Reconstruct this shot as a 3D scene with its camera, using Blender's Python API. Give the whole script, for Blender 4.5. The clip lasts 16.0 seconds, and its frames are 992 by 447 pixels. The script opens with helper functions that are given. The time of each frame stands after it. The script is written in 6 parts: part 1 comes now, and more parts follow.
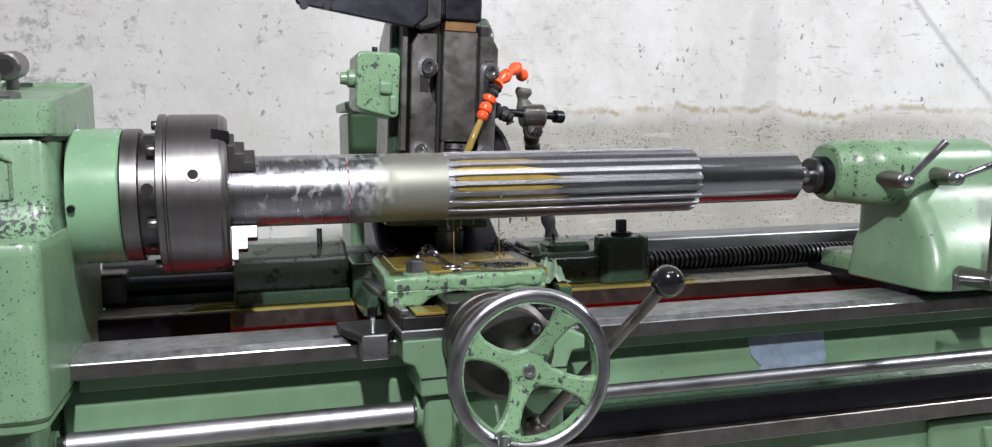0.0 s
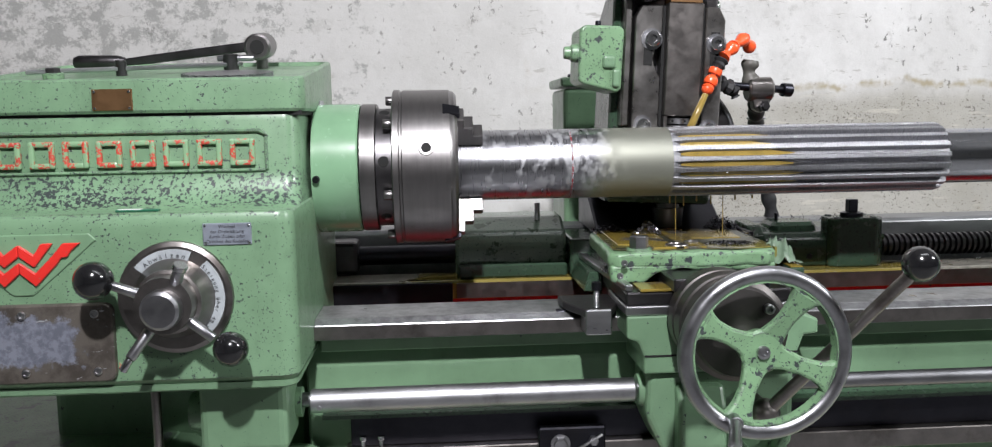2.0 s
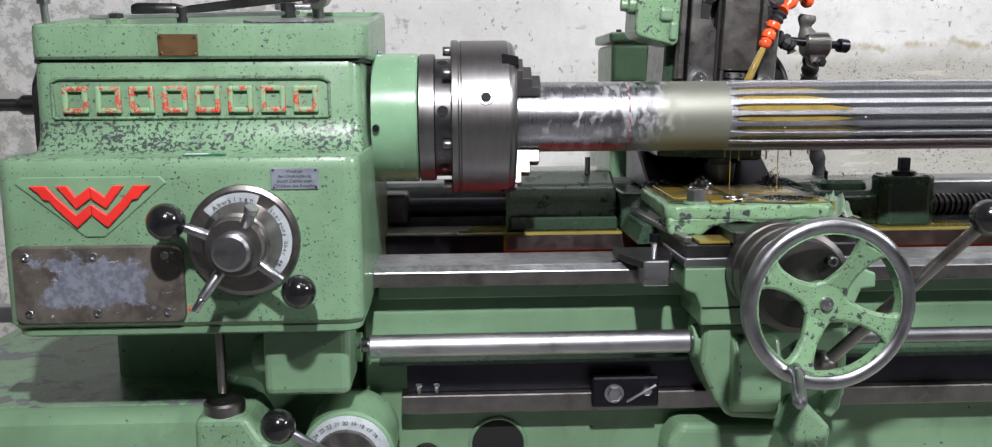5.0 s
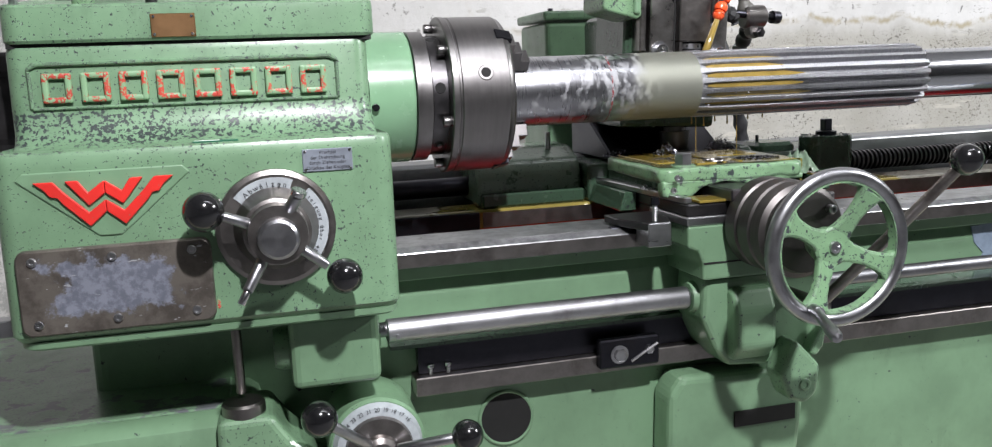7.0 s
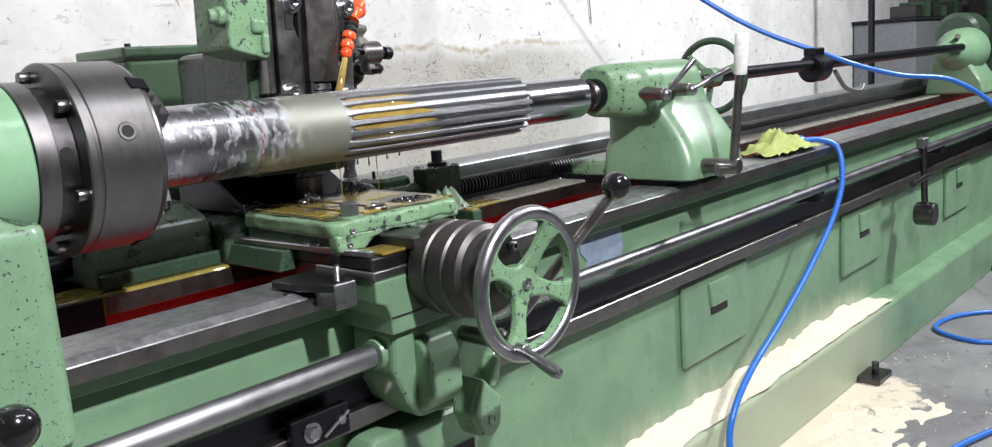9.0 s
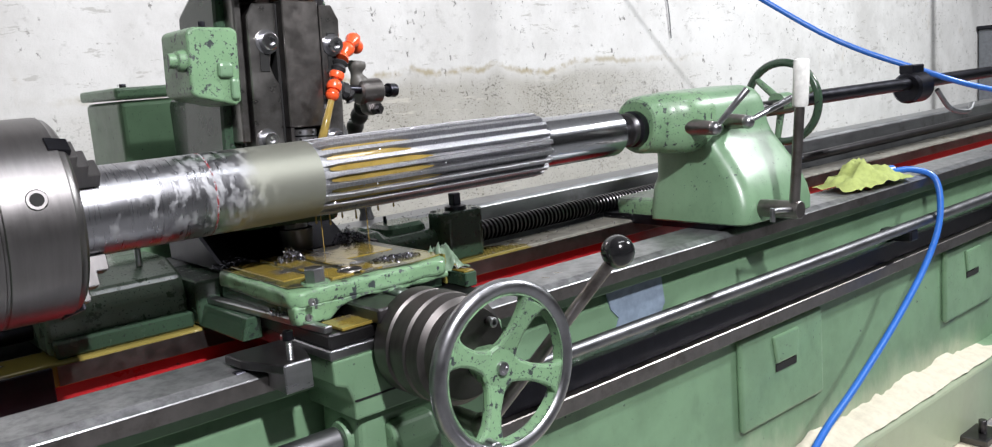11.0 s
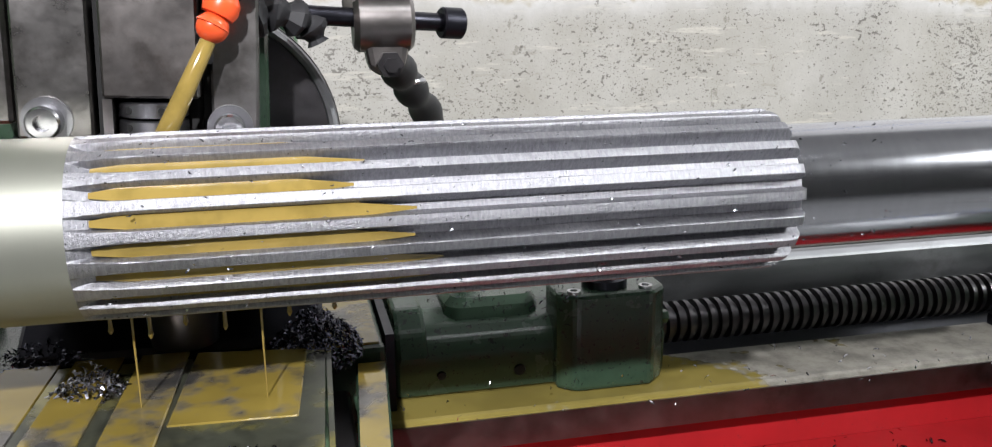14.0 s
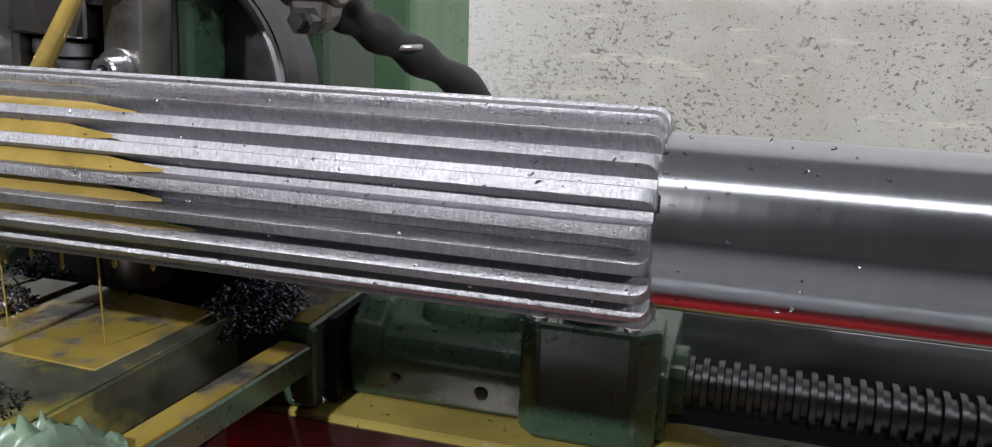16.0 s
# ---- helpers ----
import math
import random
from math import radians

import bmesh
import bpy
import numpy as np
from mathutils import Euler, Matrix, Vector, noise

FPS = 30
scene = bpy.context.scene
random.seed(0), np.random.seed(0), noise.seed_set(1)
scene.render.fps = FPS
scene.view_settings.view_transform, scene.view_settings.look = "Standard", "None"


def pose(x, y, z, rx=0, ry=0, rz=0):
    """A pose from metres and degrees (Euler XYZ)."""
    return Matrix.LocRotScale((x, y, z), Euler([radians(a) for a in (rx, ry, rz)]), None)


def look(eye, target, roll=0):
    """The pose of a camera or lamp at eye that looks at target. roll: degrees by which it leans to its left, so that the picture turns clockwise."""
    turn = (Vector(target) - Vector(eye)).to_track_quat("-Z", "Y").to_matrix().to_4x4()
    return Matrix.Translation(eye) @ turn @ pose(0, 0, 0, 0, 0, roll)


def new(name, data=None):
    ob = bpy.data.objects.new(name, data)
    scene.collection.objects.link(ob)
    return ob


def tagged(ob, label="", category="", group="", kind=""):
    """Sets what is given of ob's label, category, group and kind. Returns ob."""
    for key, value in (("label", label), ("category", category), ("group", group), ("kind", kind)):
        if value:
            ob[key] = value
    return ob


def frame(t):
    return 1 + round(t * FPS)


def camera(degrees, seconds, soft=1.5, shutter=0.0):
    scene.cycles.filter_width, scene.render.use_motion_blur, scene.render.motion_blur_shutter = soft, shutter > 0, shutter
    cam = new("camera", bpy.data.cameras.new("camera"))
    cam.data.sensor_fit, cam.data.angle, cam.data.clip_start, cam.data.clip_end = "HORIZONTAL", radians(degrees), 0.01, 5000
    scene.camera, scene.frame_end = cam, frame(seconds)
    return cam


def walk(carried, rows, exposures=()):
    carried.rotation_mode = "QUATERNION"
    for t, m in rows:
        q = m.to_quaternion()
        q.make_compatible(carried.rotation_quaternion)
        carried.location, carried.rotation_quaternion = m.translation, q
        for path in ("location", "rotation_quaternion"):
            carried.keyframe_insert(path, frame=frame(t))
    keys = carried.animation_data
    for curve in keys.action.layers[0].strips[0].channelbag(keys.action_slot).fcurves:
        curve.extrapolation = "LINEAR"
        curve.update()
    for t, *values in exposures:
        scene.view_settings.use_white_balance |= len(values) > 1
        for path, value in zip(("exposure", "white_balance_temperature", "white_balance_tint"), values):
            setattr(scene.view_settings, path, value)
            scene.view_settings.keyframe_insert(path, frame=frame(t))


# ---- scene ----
cam = camera(58.1, 16.0, 1.2)
PATH = [
    (0, (-0.052, -0.066, 1.294), (0.484, 1.851, 1.1), -0.8),
    (0.5, (-0.059, -0.054, 1.287), (0.367, 1.889, 1.089), -1.2),
    (1, (-0.085, -0.048, 1.287), (0.236, 1.915, 1.081), -1.2),
    (1.5, (-0.094, -0.051, 1.285), (0.112, 1.926, 1.067), -1.2),
    (2, (-0.119, -0.045, 1.283), (0.008, 1.937, 1.053), -1.0),
    (2.5, (-0.135, -0.043, 1.281), (-0.082, 1.942, 1.038), -0.6),
    (3, (-0.145, -0.042, 1.285), (-0.143, 1.941, 1.025), -0.3),
    (3.5, (-0.153, -0.037, 1.276), (-0.156, 1.945, 1.01), -0.1),
    (4, (-0.146, -0.039, 1.266), (-0.15, 1.94, 0.981), -0.1),
    (4.5, (-0.15, -0.053, 1.263), (-0.114, 1.924, 0.964), -0.2),
    (7, (-0.553, -0.011, 1.231), (-0.04, 1.894, 0.903), -2.3),
    (7.5, (-0.576, 0.143, 1.254), (0.185, 1.964, 0.931), -3.7),
    (8, (-0.664, 0.258, 1.285), (0.42, 1.901, 0.93), -4.9),
    (8.5, (-0.73, 0.311, 1.308), (0.566, 1.787, 0.932), -4.3),
    (9, (-0.751, 0.288, 1.296), (0.705, 1.614, 0.944), -4.0),
    (9.2, (-0.747, 0.289, 1.296), (0.761, 1.558, 0.957), -4.2),
    (11.3, (-0.366, 0.285, 1.346), (0.887, 1.812, 1.032), -5.0),
    (11.5, (-0.319, 0.417, 1.335), (0.927, 1.951, 1.027), -5.1),
    (12, (-0.172, 0.568, 1.328), (0.956, 2.191, 1.022), -3.7),
    (12.5, (-0.027, 0.702, 1.357), (0.983, 2.398, 1.037), -2.8),
    (13, (0.197, 0.787, 1.364), (1.038, 2.568, 1.02), -1.3),
    (13.5, (0.38, 0.844, 1.37), (0.939, 2.72, 0.957), -1.1),
    (14, (0.479, 1.006, 1.352), (0.916, 2.899, 0.878), -0.6),
    (14.5, (0.530, 1.097, 1.349), (0.764, 3.025, 0.874), -0.9),
    (15, (0.700, 1.080, 1.343), (0.665, 3.019, 0.854), -0.2),
    (15.5, (0.854, 1.055, 1.337), (0.509, 2.962, 0.846), 0.3),
    (16, (0.934, 1.154, 1.328), (0.377, 3.009, 0.828), 1.7),
]
walk(cam, [(t, look(eye, target, roll)) for t, eye, target, roll in PATH],
     [(0, -0.25), (4.5, -0.13), (7, -0.05), (8.5, 0.03), (9, 0.03), (11.5, -0.14), (12.5, -0.15), (14, 0.03), (15, -0.08), (16, -0.35)])

# ---- world, lamps ----
AY, AZ = 1.694, 1.196            # spindle axis
world = bpy.data.worlds.new("world")
scene.world = world
world.use_nodes = True
world.node_tree.nodes["Background"].inputs[0].default_value = (0.9, 0.95, 1.0, 1)
world.node_tree.nodes["Background"].inputs[1].default_value = 0.06


def area_lamp(name, eye, target, sx, sy, watts, colour):
    d = bpy.data.lights.new(name, "AREA")
    d.shape, d.size, d.size_y, d.energy, d.color = "RECTANGLE", sx, sy, watts, colour
    ob = new(name, d)
    ob.matrix_world = look(eye, target)
    return ob


area_lamp("work_lamp", (-0.12, -0.6, 3.0), (0.4, 1.6, 1.0), 0.10, 0.10, 156, (0.97, 0.96, 1.0))
# long soft fill overhead, added to lift the shadows; no fixture is known
area_lamp("tube_lamp_a", (1.2, 0.2, 3.9), (1.2, 0.9, 0.0), 2.4, 0.25, 27, (0.93, 0.955, 1.0))
area_lamp("tube_lamp_b", (4.6, -0.3, 3.6), (3.6, 1.4, 0.6), 0.6, 0.2, 245, (0.96, 0.98, 1.0))

# ---- materials ----


class Nodes:
    def __init__(self, name):
        self.m = bpy.data.materials.new(name)
        self.m.use_nodes = True
        self.t = self.m.node_tree
        self.b = self.t.nodes["Principled BSDF"]
        self.co = self.t.nodes.new("ShaderNodeTexCoord").outputs["Object"]

    def node(self, kind, **inputs):
        n = self.t.nodes.new(kind)
        for k, v in inputs.items():
            self.put(n.inputs[k.replace("_", " ")], v)
        return n

    def put(self, sock, v):
        if isinstance(v, bpy.types.NodeSocket):
            self.t.links.new(v, sock)
        else:
            sock.default_value = v

    def noise(self, scale, detail=4, rough=0.6, stretch=None, shift=0.0):
        v = self.co
        if stretch or shift:
            mp = self.node("ShaderNodeMapping", Vector=v)
            mp.inputs["Scale"].default_value = stretch or (1, 1, 1)
            mp.inputs["Location"].default_value = (shift, shift, shift)
            v = mp.outputs[0]
        return self.node("ShaderNodeTexNoise", Vector=v, Scale=scale, Detail=detail, Roughness=rough).outputs["Fac"]

    def ramp(self, fac, lo, hi):
        r = self.node("ShaderNodeMapRange", Value=fac, From_Min=lo, From_Max=hi)
        r.interpolation_type = "SMOOTHSTEP"
        return r.outputs[0]

    def mix(self, fac, a, b):
        n = self.t.nodes.new("ShaderNodeMix")
        n.data_type = "RGBA"
        self.put(n.inputs[0], fac)
        self.put(n.inputs[6], (*a, 1) if isinstance(a, tuple) else a)
        self.put(n.inputs[7], (*b, 1) if isinstance(b, tuple) else b)
        return n.outputs[2]

    def val(self, fac, a, b):
        return self.node("ShaderNodeMapRange", Value=fac, To_Min=a, To_Max=b).outputs[0]

    def math(self, op, a, b):
        n = self.t.nodes.new("ShaderNodeMath")
        n.operation = op
        self.put(n.inputs[0], a)
        self.put(n.inputs[1], b)
        return n.outputs[0]

    def bump(self, height, strength=0.3, dist=0.001):
        return self.node("ShaderNodeBump", Height=height, Strength=strength, Distance=dist).outputs[0]

    def done(self, color, rough, metal=0.0, normal=None, coat=0.0, spec=0.5):
        self.put(self.b.inputs["Base Color"], (*color, 1) if isinstance(color, tuple) else color)
        self.put(self.b.inputs["Roughness"], rough)
        self.put(self.b.inputs["Metallic"], metal)
        self.b.inputs["Coat Weight"].default_value = coat
        self.b.inputs["Coat Roughness"].default_value = 0.1
        self.b.inputs["Specular IOR Level"].default_value = spec
        if normal is not None:
            self.put(self.b.inputs["Normal"], normal)
        return self.m


def paint(name, base, chips=0.62, chip_colour=(0.035, 0.045, 0.045), rough=0.32, dirt=0.35, fine=55.0, edge=0.0, dusty=False, band=None):
    """Old machine enamel: brush marks, grime and chipped spots with dark primer."""
    n = Nodes(name)
    big = n.noise(4.5, 5, 0.65)
    spot = n.noise(fine, 5, 0.62)
    where = n.noise(7, 3, 0.6, shift=3.7)
    bare = n.math("ADD", spot, n.val(where, -0.09, 0.09))
    if band:        # a stretch of height where tools have knocked the paint off
        high = n.node("ShaderNodeSeparateXYZ", Vector=n.co).outputs[2]
        knocked = n.math("MULTIPLY", n.ramp(high, band[0], band[0] + 0.012), n.ramp(high, band[1], band[1] - 0.02))
        bare = n.math("ADD", bare, n.math("MULTIPLY", knocked, n.val(n.noise(6, 3, 0.6, shift=1.9), 0.0, 0.21)))
    chip = n.ramp(bare, chips, chips + 0.02)
    tone = tuple(c * 0.78 for c in base)
    col = n.mix(n.ramp(big, 0.35, 0.68), base, tone)
    grime = n.ramp(n.noise(16, 6, 0.7, stretch=(1, 1, 0.5), shift=8.1), 0.52, 0.78)
    col = n.mix(n.math("MULTIPLY", grime, dirt), col, tuple(c * 0.35 for c in base))
    col = n.mix(chip, col, chip_colour)
    speck = n.ramp(n.noise(260, 3, 0.5, shift=6.3), chips + 0.03, chips + 0.06)
    col = n.mix(speck, col, chip_colour)
    if edge:        # paint rubbed off the corners
        bev = n.t.nodes.new("ShaderNodeBevel")
        bev.samples = 4
        bev.inputs["Radius"].default_value = 0.007
        dot = n.t.nodes.new("ShaderNodeVectorMath")
        dot.operation = "DOT_PRODUCT"
        n.t.links.new(bev.outputs[0], dot.inputs[0])
        n.t.links.new(n.t.nodes.new("ShaderNodeNewGeometry").outputs["True Normal"], dot.inputs[1])
        rub = n.math("MULTIPLY", n.ramp(dot.outputs["Value"], 0.985, 0.93), n.ramp(n.noise(60, 5, 0.7, shift=2.9), 0.47, 0.54))
        col = n.mix(n.math("MULTIPLY", rub, edge), col, (0.07, 0.075, 0.075))
    if dusty:       # pale powder clinging above the ledge
        sep = n.node("ShaderNodeSeparateXYZ", Vector=n.co)
        film = n.math("MULTIPLY", n.ramp(n.math("ADD", sep.outputs[2], n.val(n.noise(5, 5, 0.7, stretch=(1, 1, 0.4)), -0.16, 0.16)), 0.36, 0.22), n.math("MULTIPLY", n.ramp(sep.outputs[0], 0.6, 1.3), n.ramp(sep.outputs[0], 3.1, 2.6)))
        col = n.mix(n.math("MULTIPLY", film, 0.38), col, (0.62, 0.58, 0.45))
    h = n.math("SUBTRACT", n.math("MULTIPLY", n.noise(38, 3, 0.5, shift=1.3), 0.5), chip)
    return n.done(col, n.val(n.noise(25, 4, 0.6), rough - 0.1, rough + 0.18), 0.0, n.bump(h, 0.35, 0.0012), coat=0.15)


def metal(name, base, rough=0.3, stain=(0.05, 0.04, 0.03), amount=0.4, stretch=(1, 1, 1), scale=30.0, full=1.0, tone=0.8, relief=0.12, swing=1.0):
    n = Nodes(name)
    streak = n.noise(scale, 5, 0.65, stretch=stretch)
    st = n.ramp(n.noise(9, 6, 0.7, shift=4.2), 0.5, 0.75)
    col = n.mix(n.ramp(streak, 0.3, 0.7), tuple(c * tone for c in base), base)
    col = n.mix(n.math("MULTIPLY", st, amount), col, stain)
    return n.done(col, n.val(streak, max(0.05, rough - 0.12 * swing), rough + 0.15 * swing), full, n.bump(n.noise(180, 4, 0.6, stretch=stretch), relief, 0.0006))


def plain(name, col, rough=0.4, full=0.0, coat=0.0, tone=0.75):
    n = Nodes(name)
    c = n.mix(n.ramp(n.noise(40, 5, 0.65), 0.35, 0.7), col, tuple(v * tone for v in col))
    return n.done(c, n.val(n.noise(30, 4, 0.6, shift=2), max(0.03, rough - 0.08), rough + 0.1), full, n.bump(n.noise(160, 3, 0.5), 0.1, 0.0006), coat=coat)


GREEN_RGB = (0.162, 0.276, 0.164)
GREEN = paint("green_enamel", GREEN_RGB, 0.665, fine=80.0)
GREEN_WORN = paint("worn_green_enamel", GREEN_RGB, 0.63, fine=150.0, dirt=0.4, edge=0.8, band=(1.142, 1.215))
DRUM = metal("dull_collar_steel", (0.115, 0.107, 0.104), 0.44, stain=(0.05, 0.04, 0.035), amount=0.5, stretch=(0.6, 4, 0.6))
# paler than the other oily green: wet reflection is put into the colour
SHEEN_PALE = paint("oily_green_enamel_with_sheen", (0.17, 0.225, 0.175), 0.60, (0.05, 0.08, 0.05), rough=0.18, dirt=0.7, fine=20.0)
GREEN_CHIP = paint("chipped_green_enamel", (0.172, 0.298, 0.165), 0.60, fine=70.0, dirt=0.45, edge=0.9)
GREEN_PATCH = paint("patchy_green_enamel", GREEN_RGB, 0.56, (0.10, 0.11, 0.115), fine=15.0, dirt=0.5)
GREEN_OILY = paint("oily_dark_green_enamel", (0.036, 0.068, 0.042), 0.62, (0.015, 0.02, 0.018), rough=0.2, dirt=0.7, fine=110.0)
GREEN_SIDE = paint("smooth_green_enamel", GREEN_RGB, 0.685, rough=0.38, dirt=0.3, dusty=True)
SLEEVE = paint("fresh_green_enamel", (0.185, 0.33, 0.20), 0.80, rough=0.2, dirt=0.05)
STEEL = metal("ground_steel", (0.52, 0.52, 0.54), 0.3, amount=0.35, stretch=(0.15, 1, 1))
BRIGHT = metal("bright_steel", (0.52, 0.52, 0.54), 0.22, amount=0.12, stretch=(0.2, 1, 1))
CHUCK = metal("chuck_steel", (0.225, 0.215, 0.215), 0.34, amount=0.4, stretch=(4, 0.6, 0.6), tone=0.88, relief=0.04, swing=0.5)
DARK = metal("dark_oily_steel", (0.11, 0.105, 0.11), 0.34, amount=0.4)
BLACKSTEEL = metal("blackened_steel", (0.045, 0.045, 0.055), 0.35, amount=0.2)
BROWNSTEEL = metal("brown_stained_steel", (0.28, 0.26, 0.25), 0.33, stain=(0.06, 0.04, 0.03), amount=0.6)
SLIDEPLATE = metal("worn_slide_plate", (0.35, 0.335, 0.325), 0.30, stain=(0.07, 0.055, 0.045), amount=0.55)
WHEELSTEEL = metal("polished_wheel_steel", (0.38, 0.38, 0.40), 0.31, amount=0.25)
SATIN = metal("satin_steel_tube", (0.44, 0.44, 0.46), 0.40, amount=0.5, stretch=(0.3, 1, 1))
RODSTEEL = metal("dull_rod_steel", (0.25, 0.25, 0.265), 0.38, amount=0.4, stretch=(0.3, 1, 1))
CAST = metal("grey_cast_iron", (0.33, 0.335, 0.345), 0.42, amount=0.45, stretch=(0.2, 1, 1))
RED = paint("red_enamel", (0.40, 0.016, 0.02), 0.68, (0.06, 0.02, 0.02), 0.28, 0.25)
LETTER_RED = paint("chipped_red_enamel", (0.50, 0.06, 0.04), 0.505, (0.20, 0.33, 0.19), 0.4, 0.3, fine=60.0)
EMBLEM_RED = paint("emblem_red_enamel", (0.66, 0.028, 0.022), 0.66, (0.2, 0.15, 0.1), 0.35, 0.15, fine=90.0)
BLACK = plain("black_bakelite", (0.008, 0.008, 0.009), 0.13, coat=0.5)
RUBBER = plain("black_rubber", (0.018, 0.018, 0.02), 0.55)
ORANGE = plain("orange_plastic", (0.85, 0.10, 0.025), 0.3, coat=0.2, tone=0.85)
BRASS = metal("brown_brass", (0.26, 0.15, 0.075), 0.42, amount=0.4)
WHITE = plain("white_plastic", (0.80, 0.80, 0.77), 0.35)
BLUE = plain("blue_hose_plastic", (0.03, 0.15, 0.55), 0.32, tone=0.85)
BLUEGREY = plain("blue_grey_filler", (0.22, 0.28, 0.36), 0.5)
CLOTH = plain("yellow_green_cloth", (0.36, 0.42, 0.13), 0.9)
GREYBOX = plain("grey_cabinet_paint", (0.20, 0.21, 0.23), 0.45)
DIALFACE = plain("dial_grey", (0.36, 0.39, 0.41), 0.4)
INK = plain("printed_ink", (0.03, 0.03, 0.035), 0.5)
DARKHOLE = plain("dark_opening", (0.006, 0.006, 0.006), 0.8)
NAMEPLATE = plain("blue_grey_nameplate", (0.27, 0.30, 0.35), 0.35, full=0.4)
RUSTRED = paint("red_mark_paint", (0.20, 0.025, 0.03), 0.53, (0.30, 0.30, 0.32), 0.4, 0.5, fine=70.0)


def plate_material():
    """Cover plate: reflection painted as a blue-grey middle, brown stained border, pale scratches."""
    n = Nodes("scraped_grey_plate")
    sep = n.node("ShaderNodeSeparateXYZ", Vector=n.co)
    dx = n.math("ABSOLUTE", n.math("ADD", sep.outputs[0], 0.757), 0.0)
    dz = n.math("ABSOLUTE", n.math("ADD", sep.outputs[2], -0.958), 0.0)
    rim = n.math("MAXIMUM", n.math("MULTIPLY", dx, 7.6), n.math("MULTIPLY", dz, 16.0))
    mask = n.ramp(n.math("ADD", rim, n.val(n.noise(28, 6, 0.7, shift=3.0), -0.75, 0.75)), 0.50, 0.66)
    grey = n.mix(n.ramp(n.noise(60, 5, 0.7), 0.4, 0.6), (0.24, 0.255, 0.31), (0.15, 0.16, 0.20))
    brown = n.mix(n.ramp(n.noise(20, 5, 0.7, shift=6.0), 0.4, 0.65), (0.13, 0.115, 0.10), (0.07, 0.06, 0.052))
    col = n.mix(mask, grey, brown)
    col = n.mix(n.ramp(n.noise(140, 4, 0.6, stretch=(0.3, 1, 1), shift=1), 0.66, 0.70), col, (0.40, 0.41, 0.43))
    return n.done(col, n.val(n.noise(30, 4), 0.28, 0.5), 0.35, n.bump(n.noise(90, 5, 0.7), 0.15, 0.0008))


PLATE = plate_material()


def wall_material():
    """Old limewash: pale, scuffed, grey damp patches, a brown tide line and fine oil flecks behind the cutter."""
    n = Nodes("stained_white_plaster")
    sep = n.node("ShaderNodeSeparateXYZ", Vector=n.co)
    x, z = sep.outputs[0], sep.outputs[2]
    col = n.mix(n.ramp(n.noise(2.2, 6, 0.7), 0.38, 0.68), (0.72, 0.71, 0.705), (0.60, 0.59, 0.58))
    grey = n.ramp(n.noise(1.1, 6, 0.75, shift=12), 0.50, 0.66)
    col = n.mix(n.math("MULTIPLY", grey, 0.35), col, (0.40, 0.39, 0.375))
    cloud = n.ramp(n.math("ADD", n.noise(14, 7, 0.75, shift=3.3), n.val(n.noise(1.7, 3, 0.6, shift=15), -0.12, 0.12)), 0.55, 0.70)
    col = n.mix(n.math("MULTIPLY", cloud, 0.45), col, (0.36, 0.35, 0.335))
    spots = n.ramp(n.math("ADD", n.noise(30, 6, 0.68, stretch=(1.2, 1, 0.8)), n.val(n.noise(2.6, 3, 0.6, shift=9), -0.09, 0.09)), 0.635, 0.675)
    col = n.mix(n.math("MULTIPLY", spots, 0.85), col, (0.15, 0.145, 0.14))
    scuff = n.ramp(n.math("ADD", n.noise(26, 5, 0.7, stretch=(0.35, 1, 1.5), shift=21), n.val(n.noise(2.0, 3, 0.6, shift=30), -0.08, 0.08)), 0.62, 0.66)
    col = n.mix(n.math("MULTIPLY", scuff, 0.5), col, (0.30, 0.285, 0.26))
    brown = n.ramp(n.noise(3.6, 5, 0.75, stretch=(1, 1, 0.55), shift=5), 0.60, 0.76)
    col = n.mix(n.math("MULTIPLY", brown, 0.45), col, (0.46, 0.39, 0.29))
    worn = n.ramp(n.math("ADD", x, n.val(n.noise(2.4, 5, 0.7, shift=4), -0.9, 0.9)), 1.2, -0.3)
    col = n.mix(n.math("MULTIPLY", worn, 0.42), col, (0.42, 0.41, 0.39))
    mould = n.ramp(n.math("ADD", n.noise(17, 7, 0.78, shift=8.8), n.val(n.ramp(x, 0.3, -1.2), -0.10, 0.09)), 0.54, 0.64)
    col = n.mix(n.math("MULTIPLY", mould, 0.6), col, (0.20, 0.205, 0.195))
    # splashes of coolant low on the wall behind the cutter
    wave = n.math("ADD", z, n.val(n.noise(2.6, 5, 0.65, stretch=(1, 1, 0.1), shift=17), -0.10, 0.10))
    low = n.ramp(wave, 1.40, 1.30)
    near = n.math("MULTIPLY", n.ramp(x, 0.1, 0.7), n.ramp(x, 3.6, 2.2))
    zone = n.math("MULTIPLY", low, near)
    col = n.mix(n.math("MULTIPLY", zone, n.val(n.noise(5, 5, 0.7, shift=27), 0.45, 1.0)), col, (0.33, 0.31, 0.265))
    line = n.math("MULTIPLY", n.ramp(wave, 1.355, 1.372), n.ramp(wave, 1.392, 1.375))
    col = n.mix(n.math("MULTIPLY", n.math("MULTIPLY", line, near), n.math("MULTIPLY", n.ramp(n.noise(8, 4, 0.7, shift=2), 0.40, 0.6), 0.75)), col, (0.33, 0.27, 0.15))
    crowd = n.val(n.noise(3.4, 4, 0.6, shift=1), -0.20, 0.16)
    fleck = n.ramp(n.math("ADD", n.noise(115, 2, 0.5, stretch=(0.8, 1, 1.1), shift=2.2), crowd), 0.585, 0.65)
